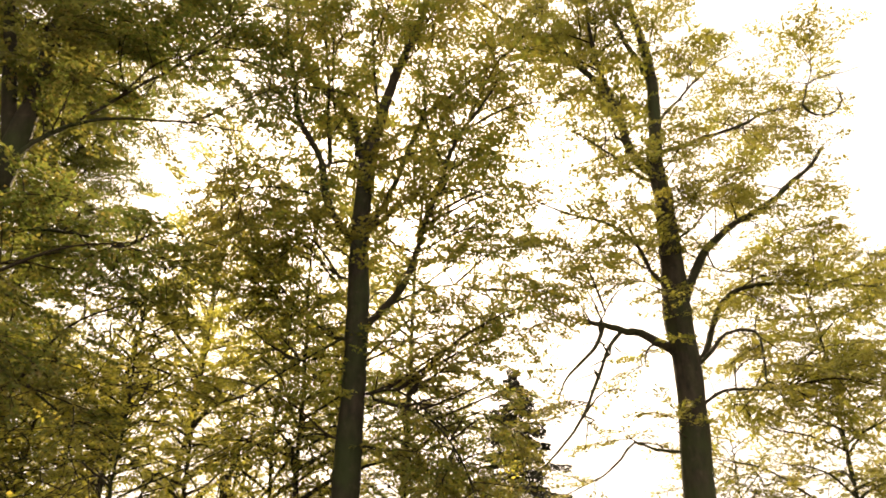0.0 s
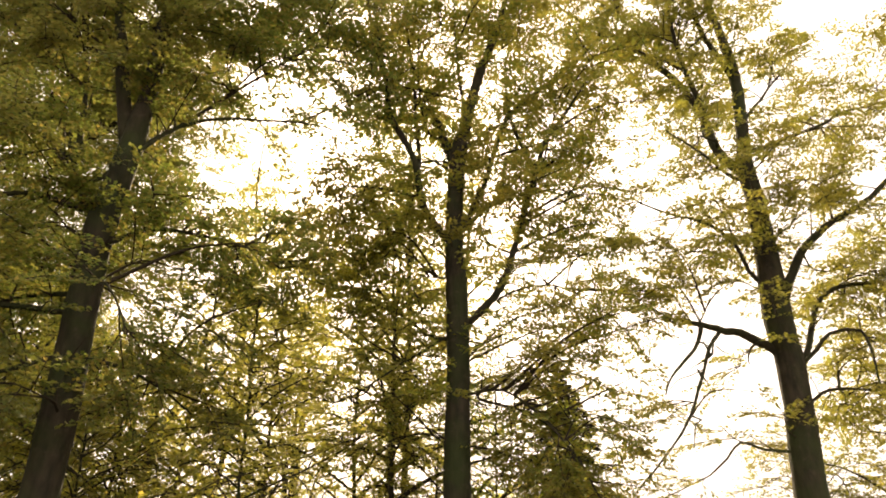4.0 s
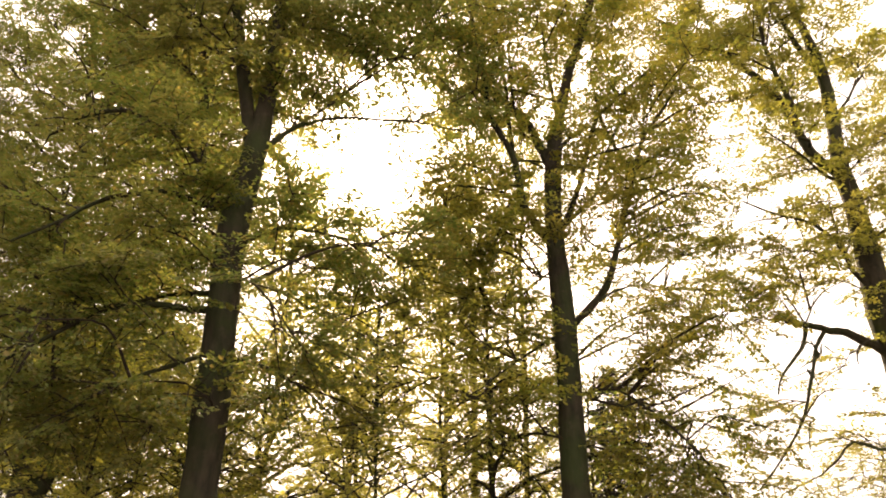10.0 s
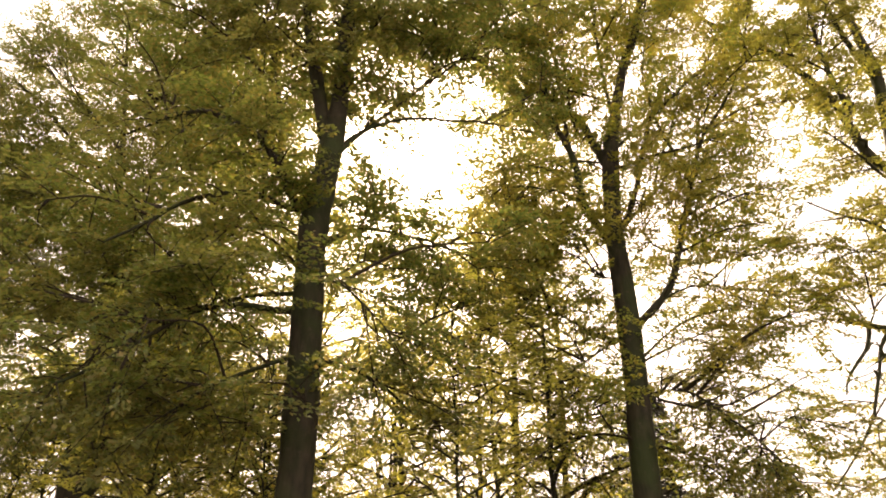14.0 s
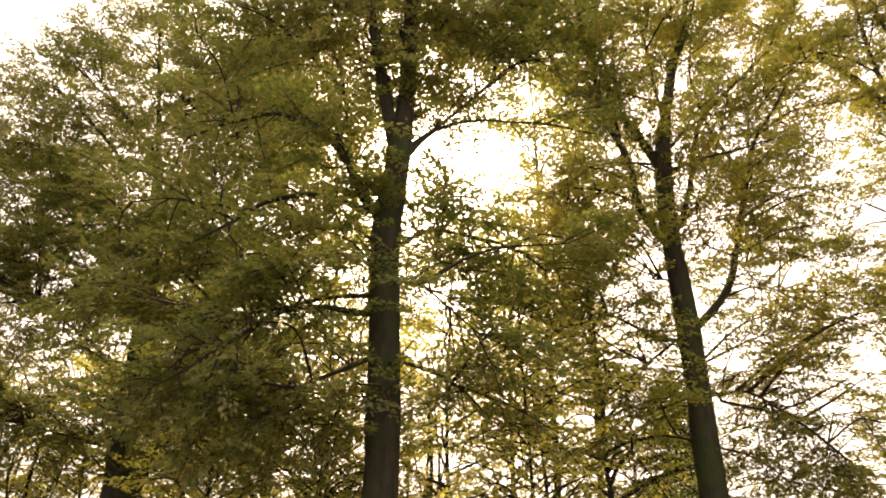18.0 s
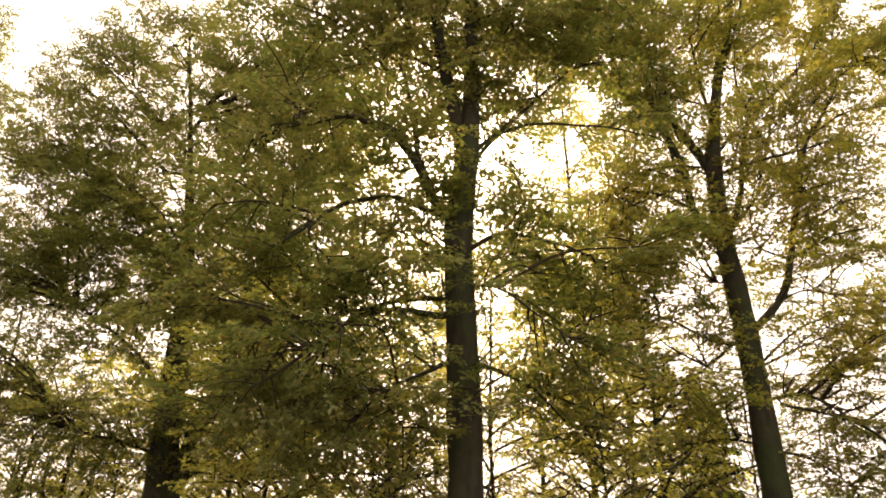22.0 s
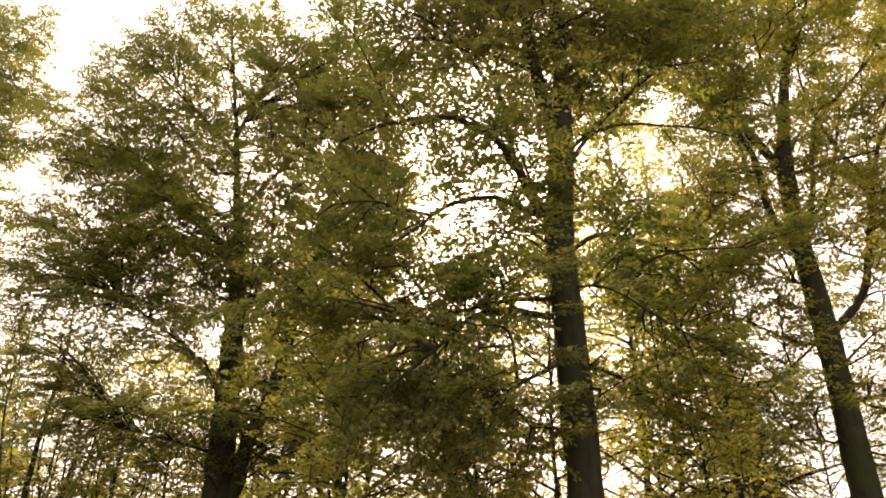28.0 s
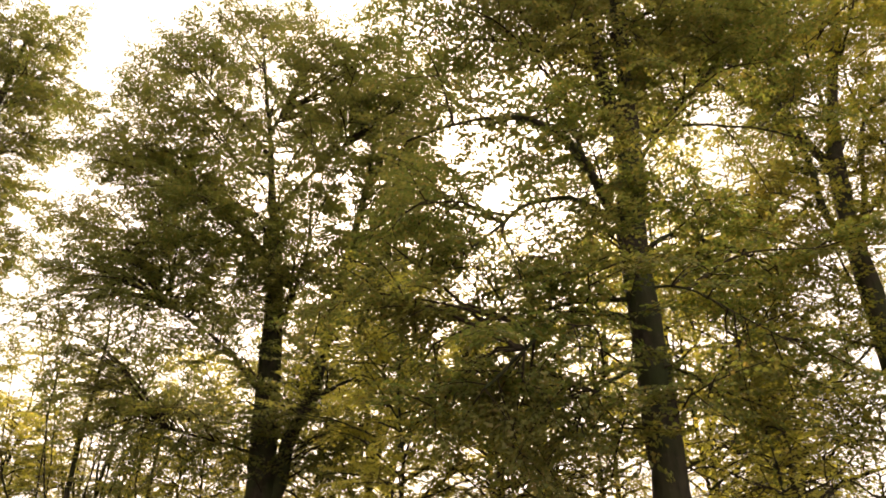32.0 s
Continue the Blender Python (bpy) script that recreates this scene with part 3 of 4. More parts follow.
OPEN_TRUNK = [(4.82, 12.90, 2.46), (4.94, 12.90, 3.80), (4.99, 12.90, 4.93), (4.94, 12.90, 5.89), (5.00, 12.90, 7.45), (5.05, 12.90, 8.87), (4.99, 12.90, 9.71), (5.09, 12.90, 10.58), (5.21, 12.90, 12.11), (5.15, 12.90, 13.38), (4.93, 12.90, 14.95), (4.79, 12.90, 16.87)]
OPEN_RADII = [0.3, 0.285, 0.275, 0.3, 0.245, 0.2, 0.19, 0.15, 0.14, 0.115, 0.09, 0.06]
OPEN_LIMBS = [
    (0.130, [(4.94, 12.90, 9.47), (4.64, 13.03, 10.02), (4.53, 13.15, 10.59), (4.40, 13.28, 11.61), (4.06, 13.40, 12.51), (3.57, 13.53, 13.33), (2.68, 13.65, 14.43), (1.94, 13.78, 15.04), (1.09, 13.90, 15.98)]),
    (0.125, [(4.97, 12.90, 4.99), (4.75, 12.96, 5.32), (4.50, 13.01, 5.48), (4.19, 13.07, 5.70), (3.91, 13.12, 5.73), (3.72, 13.18, 5.84), (3.43, 13.23, 5.94), (3.21, 13.29, 5.99), (3.03, 13.34, 6.08), (2.89, 13.40, 6.03)]),
    (0.060, [(3.42, 13.20, 5.86), (3.26, 13.12, 5.51), (3.02, 13.04, 5.22), (2.72, 12.96, 4.94), (2.50, 12.88, 4.73), (2.30, 12.80, 4.35)]),
    (0.050, [(3.75, 13.15, 5.72), (3.45, 13.06, 5.40), (3.23, 12.96, 4.94), (3.01, 12.87, 4.46), (2.77, 12.78, 3.94), (2.41, 12.69, 3.45), (2.01, 12.59, 3.02), (1.49, 12.50, 2.50)]),
    (0.030, [(3.27, 12.90, 5.80), (3.39, 12.90, 6.01), (3.48, 12.90, 6.20), (3.60, 12.90, 6.44)]),
    (0.045, [(4.46, 12.90, 5.45), (4.25, 12.90, 5.35), (4.13, 12.90, 5.11), (4.13, 12.90, 4.95)]),
    (0.030, [(3.44, 12.90, 5.19), (3.26, 12.90, 5.04), (3.07, 12.90, 4.93), (2.90, 12.90, 4.81)]),
    (0.022, [(2.99, 12.90, 3.86), (2.85, 12.90, 3.80), (2.74, 12.90, 3.37), (2.80, 12.90, 3.27)]),
    (0.060, [(4.80, 12.90, 6.72), (4.44, 12.73, 6.98), (4.21, 12.57, 7.43), (3.84, 12.40, 7.73), (3.34, 12.23, 7.90), (2.71, 12.07, 7.99), (1.99, 11.90, 8.20)]),
    (0.050, [(4.68, 12.90, 9.35), (4.06, 12.63, 9.69), (3.57, 12.37, 9.87), (2.92, 12.10, 10.14)]),
    (0.075, [(5.06, 12.90, 4.81), (5.45, 13.01, 5.31), (5.79, 13.13, 6.03), (6.14, 13.24, 6.52), (6.62, 13.36, 6.83), (7.45, 13.47, 6.97), (8.66, 13.59, 6.96), (10.01, 13.70, 6.97)]),
    (0.055, [(5.16, 12.90, 4.90), (5.48, 12.70, 5.22), (5.72, 12.50, 5.52), (6.23, 12.30, 5.51), (6.21, 12.10, 4.94), (6.07, 11.90, 4.35)]),
    (0.120, [(5.01, 12.90, 5.95), (5.38, 12.83, 6.88), (5.76, 12.75, 7.52), (6.31, 12.68, 8.00), (6.83, 12.60, 8.30), (7.38, 12.53, 8.66), (7.74, 12.45, 9.02), (8.23, 12.38, 9.38), (8.56, 12.30, 9.86)]),
    (0.065, [(5.12, 12.90, 10.10), (5.72, 13.18, 10.41), (6.45, 13.46, 10.88), (7.05, 13.73, 11.21), (7.99, 14.01, 11.71), (8.59, 14.29, 12.21), (9.34, 14.57, 12.61), (10.16, 14.84, 12.97), (10.61, 15.12, 13.61), (10.94, 15.40, 14.23)]),
    (0.040, [(8.86, 12.90, 11.48), (9.02, 12.92, 11.26), (9.29, 12.93, 11.20), (9.65, 12.95, 11.32), (9.92, 12.97, 11.67), (9.89, 12.98, 12.09), (9.63, 13.00, 12.01)]),
    (0.045, [(5.12, 12.90, 4.13), (5.56, 13.06, 4.39), (6.05, 13.22, 4.52), (6.89, 13.38, 4.54), (7.47, 13.54, 4.67), (8.09, 13.70, 4.91)]),
    (0.040, [(4.70, 12.90, 3.27), (4.16, 13.06, 3.32), (3.83, 13.22, 3.47), (3.56, 13.38, 3.20), (3.23, 13.54, 2.92), (2.44, 13.70, 2.56)]),
    (0.050, [(5.08, 12.90, 10.83), (5.81, 13.28, 11.70), (6.61, 13.65, 12.72), (7.44, 14.03, 13.65), (8.55, 14.40, 14.55)]),
    (0.022, [(9.15, 12.90, 12.14), (9.36, 12.93, 12.71), (9.30, 12.97, 13.22), (9.21, 13.00, 13.71)]),
    (0.022, [(9.19, 12.90, 12.18), (9.60, 12.93, 12.44), (10.08, 12.97, 12.56), (10.66, 13.00, 12.77)]),
    (0.030, [(3.12, 12.90, 5.86), (2.98, 12.90, 5.99), (2.95, 12.90, 6.11)]),
    (0.024, [(3.28, 12.90, 5.45), (3.14, 12.90, 5.38), (3.05, 12.90, 5.26)]),
    (0.024, [(3.50, 12.90, 5.40), (3.63, 12.90, 5.26), (3.79, 12.90, 5.21)]),
    (0.020, [(3.07, 12.90, 4.90), (3.18, 12.90, 4.72), (3.23, 12.90, 4.53)]),
    (0.020, [(5.96, 12.90, 5.04), (5.94, 12.97, 4.48), (6.05, 13.03, 4.16), (6.18, 13.10, 3.95)]),
    (0.018, [(3.23, 13.00, 4.89), (2.98, 13.10, 4.81), (2.75, 13.20, 4.74), (2.59, 13.30, 4.55)]),
    (0.016, [(2.92, 12.90, 4.22), (2.59, 12.75, 4.10), (2.23, 12.60, 3.88)]),
    (0.020, [(3.01, 13.30, 5.99), (2.71, 13.35, 6.09), (2.52, 13.40, 6.23)]),
    (0.018, [(3.47, 13.10, 5.41), (3.21, 13.25, 5.55), (2.91, 13.40, 5.52)]),
    (0.080, [(4.28, 12.90, 11.33), (4.00, 12.75, 12.16), (3.79, 12.60, 12.93), (3.69, 12.45, 13.71), (3.70, 12.30, 14.92)]),
    (0.090, [(5.18, 12.90, 12.28), (4.74, 12.78, 13.18), (4.45, 12.65, 13.91), (4.19, 12.52, 14.76), (4.03, 12.40, 15.85)]),
    (0.050, [(4.44, 12.90, 10.42), (4.13, 12.83, 10.45), (4.10, 12.77, 10.89), (4.28, 12.70, 11.43)]),
    (0.030, [(5.08, 12.90, 8.65), (5.64, 13.17, 9.02), (6.31, 13.43, 9.28), (7.03, 13.70, 9.64)]),
    (0.035, [(5.11, 12.90, 7.79), (5.59, 12.73, 8.06), (5.78, 12.57, 8.40), (5.97, 12.40, 8.66)]),
    (0.030, [(5.82, 12.90, 7.59), (5.95, 13.00, 7.22), (6.32, 13.10, 7.13), (7.15, 13.20, 7.31)]),
]

NEAR_TRUNK = [(-7.80, 9.72, 2.30), (-7.83, 9.70, 3.60), (-7.87, 9.68, 5.00), (-7.90, 9.67, 6.10), (-7.89, 9.67, 6.75), (-7.80, 9.68, 7.45), (-7.72, 9.70, 8.25), (-7.66, 9.70, 9.00), (-7.62, 9.68, 10.10), (-7.60, 9.65, 11.60), (-7.56, 9.60, 13.40), (-7.54, 9.60, 15.40)]
NEAR_RADII = [0.275, 0.26, 0.245, 0.245, 0.255, 0.22, 0.215, 0.165, 0.15, 0.13, 0.11, 0.08]
NEAR_LIMBS = [
    (0.150, [(-7.76, 9.66, 8.25), (-7.90, 9.55, 9.00), (-8.06, 9.45, 9.90), (-8.20, 9.30, 10.70), (-8.33, 9.15, 11.60), (-8.48, 9.00, 13.00)]),
    (0.100, [(-8.19, 9.60, 6.97), (-8.49, 9.40, 7.60), (-8.79, 9.20, 7.98), (-9.34, 9.00, 8.22), (-9.65, 8.80, 8.21), (-10.26, 8.60, 7.89)]),
    (0.060, [(-8.53, 9.60, 7.72), (-8.67, 9.65, 8.79), (-8.82, 9.70, 9.60), (-9.20, 9.75, 11.05), (-9.41, 9.80, 12.34)]),
    (0.070, [(-8.59, 9.60, 7.79), (-8.81, 9.70, 8.34), (-9.42, 9.80, 8.85), (-9.94, 9.90, 9.01), (-10.79, 10.00, 8.90), (-11.64, 10.10, 8.61)]),
    (0.060, [(-8.23, 9.60, 6.80), (-8.89, 9.30, 6.93), (-9.65, 9.00, 6.66), (-10.17, 8.70, 6.10), (-10.56, 8.40, 5.65)]),
    (0.050, [(-7.68, 9.60, 6.11), (-7.14, 9.90, 6.55), (-6.44, 10.20, 6.59), (-5.71, 10.50, 6.53), (-5.08, 10.80, 6.22)]),
    (0.045, [(-7.57, 9.60, 7.79), (-7.02, 9.85, 8.57), (-6.18, 10.10, 8.94), (-4.89, 10.35, 9.03), (-3.92, 10.60, 8.97)]),
    (0.060, [(-8.22, 9.60, 4.97), (-8.78, 9.28, 4.96), (-9.30, 8.96, 4.74), (-9.74, 8.64, 4.27), (-10.18, 8.32, 3.75), (-10.45, 8.00, 3.42)]),
    (0.050, [(-8.10, 9.60, 7.32), (-7.41, 9.90, 8.34), (-6.58, 10.20, 9.33), (-5.53, 10.50, 10.56), (-4.35, 10.80, 11.92)]),
    (0.050, [(-8.20, 9.60, 9.90), (-9.15, 9.93, 10.61), (-10.06, 10.27, 11.22), (-11.12, 10.60, 11.53)]),
    (0.050, [(-7.92, 9.60, 4.21), (-8.38, 9.27, 3.95), (-8.87, 8.93, 3.63), (-9.30, 8.60, 3.18)]),
    (0.050, [(-7.87, 9.60, 4.21), (-7.32, 9.93, 4.21), (-6.60, 10.27, 3.93), (-6.14, 10.60, 3.55)]),
    (0.060, [(-7.73, 9.60, 10.74), (-7.02, 9.40, 11.12), (-6.14, 9.20, 11.50), (-5.26, 9.00, 11.88)]),
    (0.028, [(-7.79, 9.60, 5.45), (-7.27, 9.20, 5.25), (-6.74, 8.80, 4.69), (-6.39, 8.40, 4.22)]),
    (0.050, [(-7.87, 9.60, 5.24), (-8.68, 9.72, 5.29), (-9.52, 9.85, 5.14), (-10.37, 9.97, 4.99), (-11.18, 10.10, 4.65)]),
]

TWIN_TRUNK = [(-16.12, 19.50, 2.90), (-16.22, 19.50, 4.60), (-16.31, 19.50, 6.79), (-16.36, 19.50, 8.44), (-16.49, 19.50, 10.01), (-16.72, 19.50, 11.68), (-17.00, 19.50, 13.47), (-17.35, 19.50, 15.89), (-17.83, 19.50, 18.55), (-18.22, 19.50, 20.86)]
TWIN_RADII = [0.45, 0.42, 0.36, 0.3, 0.24, 0.17, 0.12, 0.08, 0.055, 0.035]
TWIN_LIMBS = [
    (0.240, [(-15.77, 19.50, 3.05), (-15.53, 19.64, 4.62), (-15.01, 19.79, 5.99), (-14.74, 19.93, 7.83), (-14.48, 20.07, 9.84), (-14.16, 20.21, 12.05), (-13.80, 20.36, 14.49), (-13.61, 20.50, 17.17)]),
    (0.065, [(-16.48, 19.50, 5.92), (-17.46, 19.25, 7.08), (-18.54, 19.00, 7.90), (-19.82, 18.75, 8.73), (-21.03, 18.50, 9.19)]),
    (0.100, [(-15.68, 19.50, 4.44), (-14.97, 19.17, 5.52), (-14.05, 18.83, 6.11), (-12.71, 18.50, 6.53)]),
    (0.100, [(-16.34, 19.50, 7.33), (-15.74, 19.17, 9.08), (-15.35, 18.83, 10.52), (-15.26, 18.50, 12.21)]),
    (0.090, [(-16.55, 19.50, 10.21), (-17.91, 19.83, 11.85), (-19.43, 20.17, 13.40), (-21.24, 20.50, 14.82)]),
    (0.090, [(-16.80, 19.50, 12.12), (-15.76, 19.17, 13.27), (-14.61, 18.83, 14.21), (-13.44, 18.50, 15.17)]),
    (0.080, [(-17.14, 19.50, 14.41), (-18.46, 19.17, 15.90), (-19.79, 18.83, 17.17), (-20.88, 18.50, 18.20)]),
    (0.080, [(-17.30, 19.50, 15.39), (-16.73, 19.83, 17.73), (-16.09, 20.17, 19.71), (-15.33, 20.50, 21.23)]),
    (0.05, [(-16.65, 19.50, 4.28), (-17.57, 19.17, 4.55), (-18.79, 18.83, 4.81), (-19.82, 18.50, 5.06)]),
    (0.060, [(-17.95, 19.30, 13.80), (-19.39, 19.12, 15.35), (-20.81, 18.94, 16.72), (-22.16, 18.76, 17.61)]),
    (0.055, [(-18.16, 19.40, 15.31), (-19.56, 19.24, 17.23), (-20.99, 19.08, 18.43)]),
]

tree("beech_tree", "tall slender beech forking high with long rising limbs", FORKED_TRUNK, FORKED_RADII, FORKED_LIMBS, LEAF_GREEN, 11, bare=(13,), density=0.92, lobes=(((-0.2, 13.0, 7.2), (1.5, 1.4, 1.1), 6), 
    ((-1.2, 12.9, 14.5), (3.4, 2.4, 2.4), 22), ((1.0, 13.2, 6.3), (1.7, 1.5, 0.8), 14), ((0.4, 13.2, 5.0), (1.8, 1.4, 0.8), 9), ((0.2, 12.9, 3.3), (1.6, 1.3, 0.9), 11),
    ((-3.6, 12.4, 8.2), (1.2, 1.5, 1.0), 11), ((-3.3, 13.2, 5.8), (1.4, 1.4, 1.0), 10), ((-3.3, 12.6, 3.8), (1.3, 1.2, 0.8), 6),
    ((-3.4, 12.8, 12.0), (1.7, 1.6, 1.9), 7), ((1.2, 13.0, 8.2), (1.4, 1.3, 1.0), 6), ((1.4, 13.2, 11.2), (2.2, 2.0, 2.8), 15), ((-0.6, 12.9, 8.6), (1.2, 1.4, 1.4), 8), ((-4.0, 12.6, 7.2), (1.3, 1.4, 0.8), 8)))
tree("beech_tree", "open-crowned beech with sparse olive-gold leaves and a dead hanging bough", OPEN_TRUNK, OPEN_RADII, OPEN_LIMBS, LEAF_LIME, 12, density=1.0, bare=(1, 2, 3, 4, 5, 6, 7, 14, 20, 21, 22, 23, 24, 25, 26, 27, 28), thin=-0.16, lobes=(
    ((4.0, 13.2, 14.0), (2.8, 2.0, 2.2), 24), ((3.3, 12.6, 7.5), (1.5, 1.5, 1.2), 12), ((3.6, 13.2, 4.3), (1.2, 1.2, 1.0), 5), ((5.2, 12.6, 9.6), (1.6, 1.2, 1.6), 10),
    ((7.0, 13.0, 8.0), (1.8, 1.5, 1.6), 8), ((7.2, 13.0, 5.0), (2.0, 1.4, 1.2), 13), ((7.5, 13.8, 11.5), (1.8, 1.4, 1.5), 5)))
tree("beech_tree", "stout dark beech with heavy shaded boughs near the path", NEAR_TRUNK, NEAR_RADII, NEAR_LIMBS, LEAF_MOSS, 13, leaf_len=0.072, density=1.0, lobes=(
    ((-10.0, 9.8, 10.5), (2.0, 1.8, 1.8), 15), ((-10.8, 9.3, 6.6), (1.8, 1.5, 0.9), 6), ((-10.0, 9.0, 4.3), (1.7, 1.4, 0.9), 11),
    ((-7.6, 9.8, 12.4), (2.0, 1.8, 1.4), 14), ((-8.6, 9.8, 10.2), (1.2, 1.3, 1.2), 4), ((-5.0, 10.6, 11.6), (2.7, 2.6, 2.0), 13), ((-8.4, 9.4, 11.0), (1.4, 1.2, 1.6), 14), ((-6.7, 9.7, 11.0), (1.3, 1.2, 1.3), 11), ((-8.6, 9.5, 8.6), (0.9, 1.0, 0.9), 4), ((-8.8, 9.2, 6.6), (0.8, 0.9, 1.0), 7), ((-6.8, 9.9, 6.6), (0.8, 0.9, 0.9), 6), ((-9.4, 9.0, 4.7), (0.9, 0.8, 0.6), 4), ((-9.7, 9.0, 3.4), (1.5, 0.8, 0.7), 8), ((-11.8, 9.6, 6.0), (1.4, 1.2, 1.8), 4), ((-5.8, 10.6, 6.3), (2.0, 1.6, 1.2), 9),
    ((-6.2, 10.4, 4.0), (1.4, 1.3, 1.0), 4), ((-8.0, 8.9, 3.6), (1.2, 0.7, 1.1), 2), ((-9.0, 9.2, 7.2), (1.0, 1.3, 1.0), 3), ((-9.3, 9.0, 5.3), (1.2, 1.2, 0.7), 5)))
tree("beech_tree", "broad twin-stemmed beech with a full domed crown", TWIN_TRUNK, TWIN_RADII, TWIN_LIMBS, LEAF_OLIVE, 14, density=0.95, reach=2.2, spacing=0.4, leaf_len=0.078, thin=-0.34, sides=12, lobe_reach=2.0, trunk_leaves=0.5, lobes=(
    ((-16.8, 19.5, 13.0), (4.8, 4.0, 6.5), 84), ((-13.2, 19.0, 11.5), (3.0, 2.5, 4.0), 46), ((-16.0, 19.0, 6.0), (4.8, 3.0, 2.4), 46),
    ((-18.0, 19.5, 18.2), (4.0, 3.0, 3.2), 44), ((-13.2, 19.2, 16.5), (3.4, 2.6, 3.6), 35), ((-21.3, 18.6, 14.0), (2.6, 2.3, 4.5), 32), ((-20.8, 18.6, 8.3), (3.2, 2.6, 3.0), 26), ((-19.6, 18.6, 11.0), (3.4, 2.8, 2.8), 24), ((-17.0, 18.8, 4.6), (4.2, 2.0, 1.2), 18), ((-16.5, 18.6, 9.8), (5.0, 2.0, 2.2), 40)))

tree("beech_tree", "tall olive and golden beech apart from the others", [(-28.2, 19.6, 1.2), (-28.1, 19.5, 5.0), (-28.3, 19.5, 10.0), (-27.8, 19.4, 15.0), (-27.4, 19.5, 20.5)], 0.3, [], LEAF_OLIVE, 15, density=1.15, reach=1.9, spacing=0.34, leaf_len=0.085, thin=-0.3, sides=12, lobe_reach=1.7, lobes=(
    ((-27.2, 19.4, 16.8), (2.5, 2.4, 5.2), 58), ((-26.8, 19.2, 11.0), (2.3, 2.2, 2.4), 28), ((-27.0, 19.0, 6.0), (2.6, 2.0, 2.2), 20)))

# ---- trees and saplings behind ----
for x, y, h, c, seed, leaf, dens, text in (
    (-3.1, 14.8, 11.0, 2.1, 21, LEAF_GOLD, 0.5, "slim golden beech standing close behind the tall forked one"),
    (-3.4, 21.5, 19.5, 2.6, 49, LEAF_GOLD, 0.9, "tall sparse golden beech deep in the wood"),
    (-4.2, 26.0, 17.0, 1.8, 48, LEAF_GOLD, 0.8, "tall narrow golden beech deep in the wood"),
    (-2.3, 16.8, 6.0, 1.8, 23, LEAF_GOLD, 0.5, "young yellow-green beech sapling behind the tall trunk"),
    (-1.2, 24.0, 19.5, 3.0, 75, LEAF_GOLD, 0.7, "tall golden beech deep in the wood"),
    (-14.0, 35.0, 27.0, 5.6, 77, LEAF_GOLD, 1.25, "very tall golden beech far back in the wood"),
    (-6.8, 18.0, 10.3, 2.8, 24, LEAF_GOLD, 0.9, "tall young beech with thick yellow-green leaves"),
    (-9.6, 19.5, 11.5, 2.6, 25, LEAF_GOLD, 0.8, "tall slim golden beech in the second row"),
    (-15.6, 24.5, 10, 2.8, 27, LEAF_GOLD, 0.8, "golden beech deep in the wood"),
    (-0.8, 15.8, 5.2, 2.0, 28, LEAF_DARK, 0.36, "low dark green beech below the tall one"),
    (-17.5, 28.0, 11, 3.0, 29, LEAF_GOLD, 0.8, "golden beech deep in the wood"),
    (-21.5, 27.0, 9.5, 2.5, 30, LEAF_GOLD, 0.75, "thin golden beech at the wood's edge"),
    (-8.5, 29.0, 12, 3.4, 31, LEAF_GOLD, 1.0, "golden beech deep in the wood"),
    (9.9, 16.5, 9.0, 2.6, 32, LEAF_LIME, 1.0, "lime-yellow maple beside the clearing"),
    (13.5, 18.5, 10, 3.0, 33, LEAF_LIME, 1.0, "lime-yellow maple beside the clearing"),
    (8.3, 19.5, 4.6, 2.0, 34, LEAF_LIME, 0.7, "low yellow shrub at the clearing's edge"),
    (-25.5, 27.5, 9, 2.2, 36, LEAF_GOLD, 0.7, "thin half-bare young tree"),
    (-11.9, 14.5, 7.6, 2.4, 37, LEAF_GOLD, 1.0, "young golden-brown beech under the larger crowns"),
    (-9.8, 15.5, 6.5, 2.2, 38, LEAF_GREEN, 0.95, "low golden-green beech under the larger crowns"),
    (-4.3, 17.2, 9.5, 2.4, 39, LEAF_GOLD, 0.8, "slim yellow-green beech in the second row"),
    (-5.3, 11.3, 5.8, 1.5, 40, LEAF_GOLD, 0.6, "low yellow-green beech sapling"),
    (-15.0, 22.5, 9, 2.6, 41, LEAF_GOLD, 0.9, "golden beech deep in the wood"),
    (-24.5, 30.0, 10, 3.0, 43, LEAF_OLIVE, 1.2, "olive beech deep in the wood"),
    (-29.0, 28.0, 10, 3.0, 44, LEAF_GREEN, 1.2, "golden beech deep in the wood"),
    (-20.5, 32.0, 11, 3.2, 45, LEAF_OLIVE, 1.2, "olive beech deep in the wood"),
    (-15.0, 31.0, 10, 3.0, 46, LEAF_GREEN, 1.0, "golden beech deep in the wood"),
    (-33.0, 25.0, 10, 3.0, 47, LEAF_OLIVE, 1.0, "olive beech deep in the wood"),
    (-24.3, 20.6, 5.6, 2.1, 73, LEAF_GOLD, 1.0, "low golden beech at the wood's edge"),
    (-9.2, 13.2, 5.2, 1.6, 79, LEAF_GREEN, 0.32, "low olive beech sapling under the larger crowns"),
    (-19.0, 23.0, 8, 2.4, 42, LEAF_GOLD, 0.9, "golden beech deep in the wood"),
):
    wild_tree(x, y, h, c, seed, leaf, text, density=dens, clear=0.2 if y < 22 else 0.08, leaf_len=0.086 if y < 22 else 0.115)


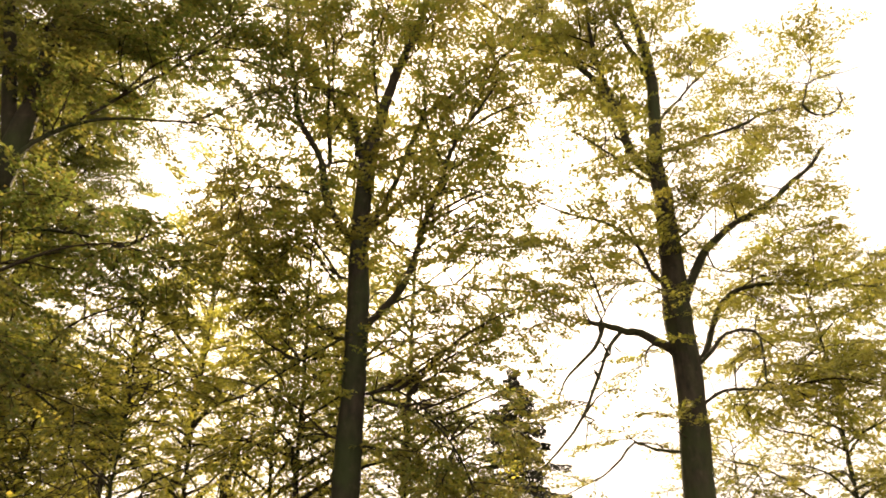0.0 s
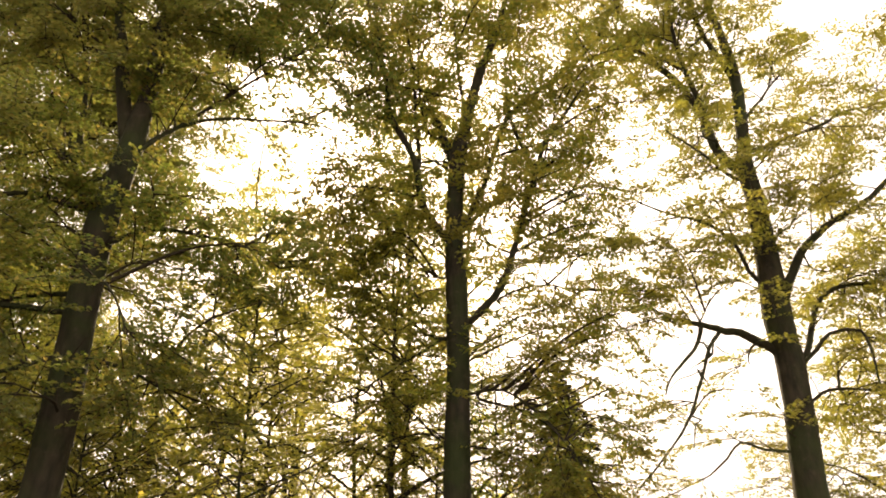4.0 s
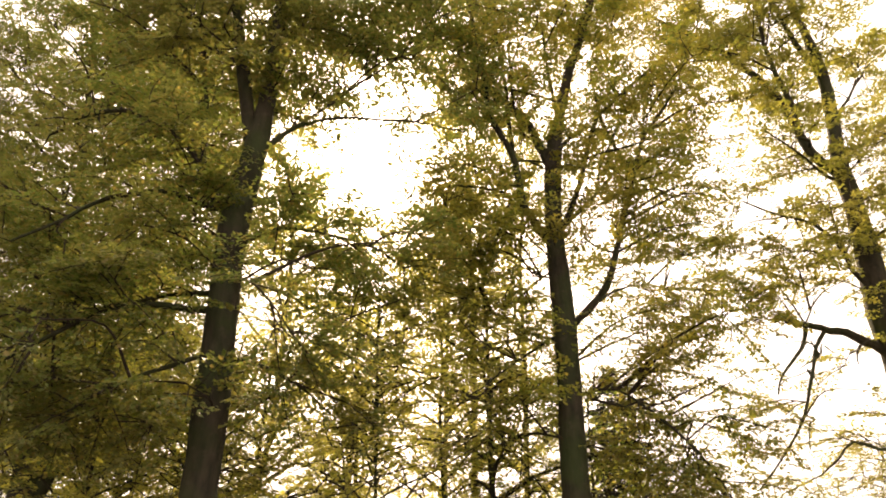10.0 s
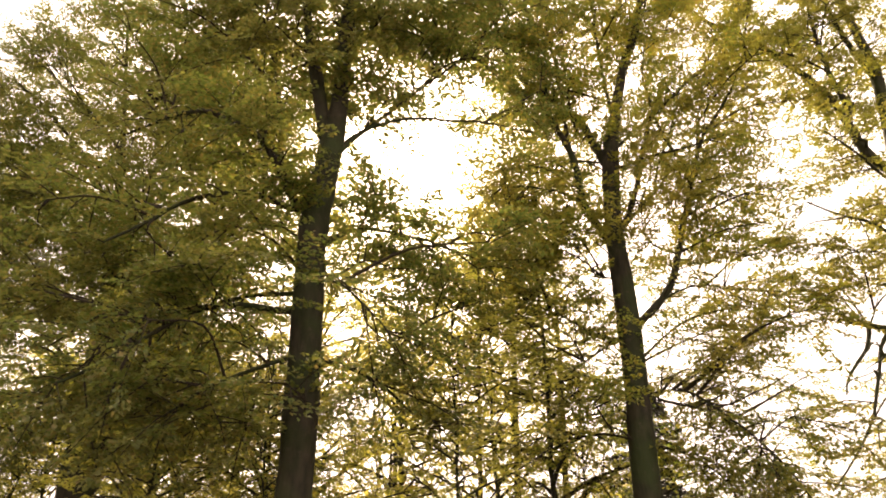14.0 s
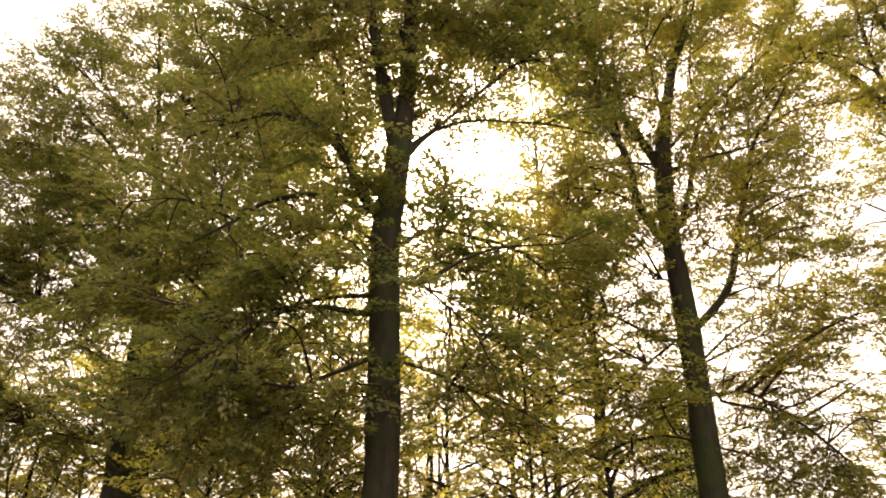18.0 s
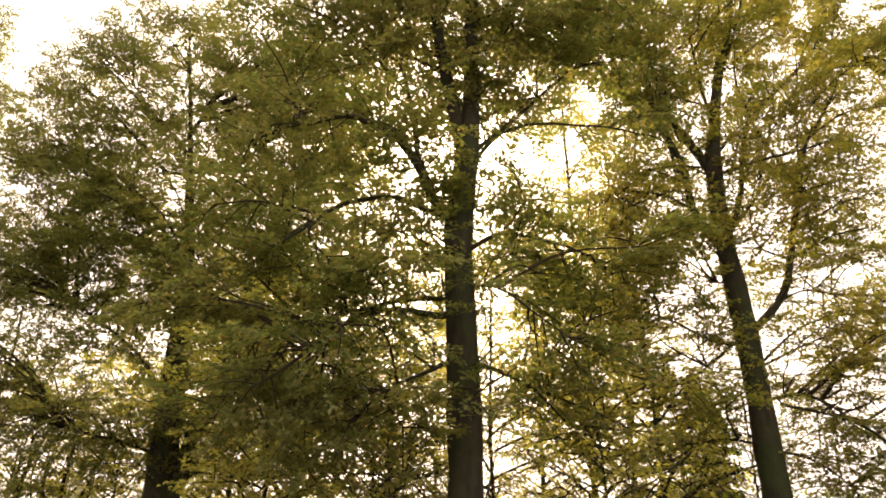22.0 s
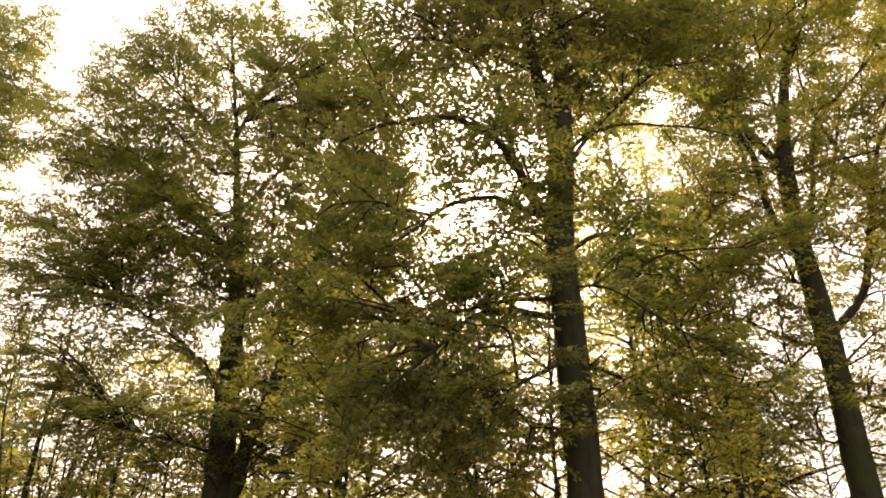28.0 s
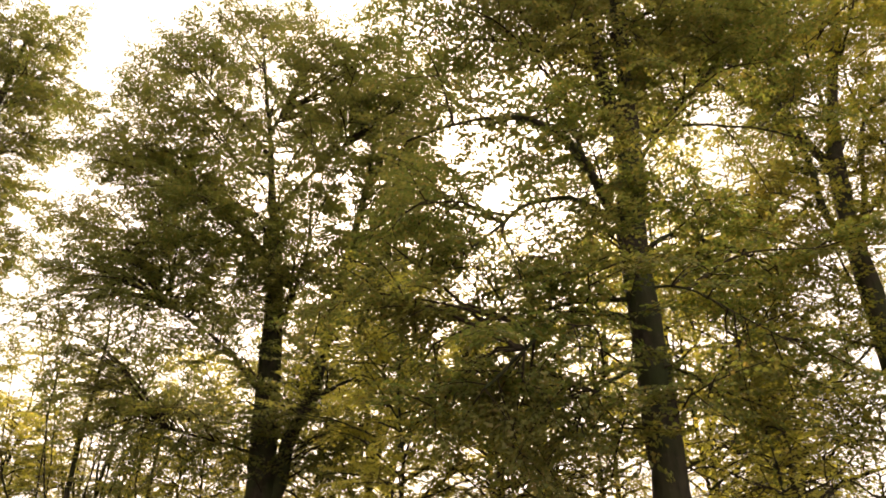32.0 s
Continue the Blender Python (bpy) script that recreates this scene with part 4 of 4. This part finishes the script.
def stool(x, y, height, spread, stems, seed, leaf, label, density=0.45, fork=0.6, stem=0.05):
    """A thin tree of many rising stems from one low stool."""
    rng = np.random.default_rng(seed)
    trunk = [(x, y, -0.2), (x + 0.05, y, fork), (x + rng.normal(0, 0.1), y, height * 0.45), (x + rng.normal(0, 0.3), y, height * 0.75), (x + rng.normal(0, 0.4), y, height)]
    out = []
    for k in range(stems):
        a = k * 2.4 + rng.uniform(-0.4, 0.4)
        low = fork * rng.uniform(0.7, 1.6)
        f = rng.uniform(0.4, 1.0)
        d = np.array((math.cos(a), math.sin(a), 0)) * spread * f
        top = height * rng.uniform(0.7, 1.0) * (1.1 - 0.35 * f)
        p = np.array((x, y, low))
        out.append((stem * rng.uniform(0.7, 1.3), [p, p + d * 0.35 + (0, 0, top * 0.22), p + d * 0.65 + rng.normal(0, 0.28, 3) + (0, 0, top * 0.55), p + d + rng.normal(0, 0.2, 3) + (0, 0, top - low)]))
    return tree("young_tree", label, trunk, max(0.11, stem * 1.7), out, leaf, seed + 1, 0.4, 0.9, density, 0.095, 0.1, 4, 0.4, 0.012, 8, group="trees of the wood edge", flare=1.2)


stool(-13.9, 27.0, 11.5, 3.2, 8, 61, LEAF_GOLD, "forked thin-leaved tree with several dark rising stems", 0.5, 3.6, stem=0.11)
stool(-23.6, 25.0, 9.0, 2.4, 9, 63, LEAF_OLIVE, "half-bare hazel with many thin rising stems", 0.8)
stool(-26.5, 24.0, 6.5, 2.2, 7, 65, LEAF_GOLD, "low golden hazel with thin stems", 0.8)
stool(-21.8, 19.8, 10.0, 3.0, 8, 71, LEAF_OLIVE, "half-bare hazel with a fan of thin stems", 0.8, stem=0.032)
stool(-20.6, 22.5, 7.0, 2.2, 7, 67, LEAF_GOLD, "golden hazel with thin stems under the broad crown", 0.6)
stool(-7.4, 23.5, 9.0, 2.2, 9, 69, LEAF_GOLD, "thin-leaved young tree with several rising stems", 0.55, 1.5)


def spruce(x, y, height, spread, seed):
    """A narrow conifer with whorls of drooping, needled branches."""
    rng = np.random.default_rng(seed)
    root = tagged(new("spruce_tree"), "dark narrow spruce rising beyond the clearing", "tree")
    root.location = (x, y, 0)
    w = Wood()
    zz = np.linspace(-0.2, height, 24)
    w.tube(np.stack([0.04 * np.sin(zz), 0 * zz, zz], 1), np.linspace(0.16, 0.012, 24), 9, 0.02, rng)
    w.make("trunk", BARK, root)
    for z in np.arange(0.9, height - 0.15, 0.36):
        f = 1 - z / height
        for k in range(5):
            a = k * 1.257 + z * 2.0 + rng.uniform(-0.5, 0.5)
            length = spread * (f ** 0.8) * rng.uniform(0.5, 1.15) + 0.1
            u = np.linspace(0, 1, 7)[:, None]
            d = np.array((math.cos(a), math.sin(a), 0))
            br = np.array((0, 0, z + rng.uniform(-0.2, 0.2))) + d * length * u + np.array((0, 0, 1.0)) * length * (0.12 * u - 0.4 * u ** 2 + 0.2 * u ** 3)
            b = Wood()
            b.tube(br, np.linspace(0.018, 0.004, 7), 4)
            bob = b.make("branch", BARK_THIN, root)
            n = int(40 + 190 * length)
            q = rng.random(n) ** 0.8 * 5.999
            i = q.astype(int)
            p = br[i] + (br[i + 1] - br[i]) * (q - i)[:, None]
            side = np.cross(d, (0, 0, 1.0))
            p = p + side * (rng.uniform(-0.28, 0.28, n) * length * (1.05 - q / 6))[:, None] + np.array((0, 0, -1.0)) * (rng.random(n) ** 1.5 * 0.3)[:, None]
            wy = unit(d * 0.7 + side * rng.uniform(-0.8, 0.8, (n, 1)) + np.array((0, 0, -0.35)) + rng.normal(0, 0.2, (n, 3)))
            nm = unit(rng.normal(size=(n, 3)))
            nm = unit(nm - wy * (nm * wy).sum(1, keepdims=True))
            L = rng.uniform(0.10, 0.2, n)
            make_leaves("needles", p, wy, nm, L, L * 0.3, NEEDLES, bob, "", 4)
    return root


spruce(3.2, 29.0, 9.3, 3.5, 51)
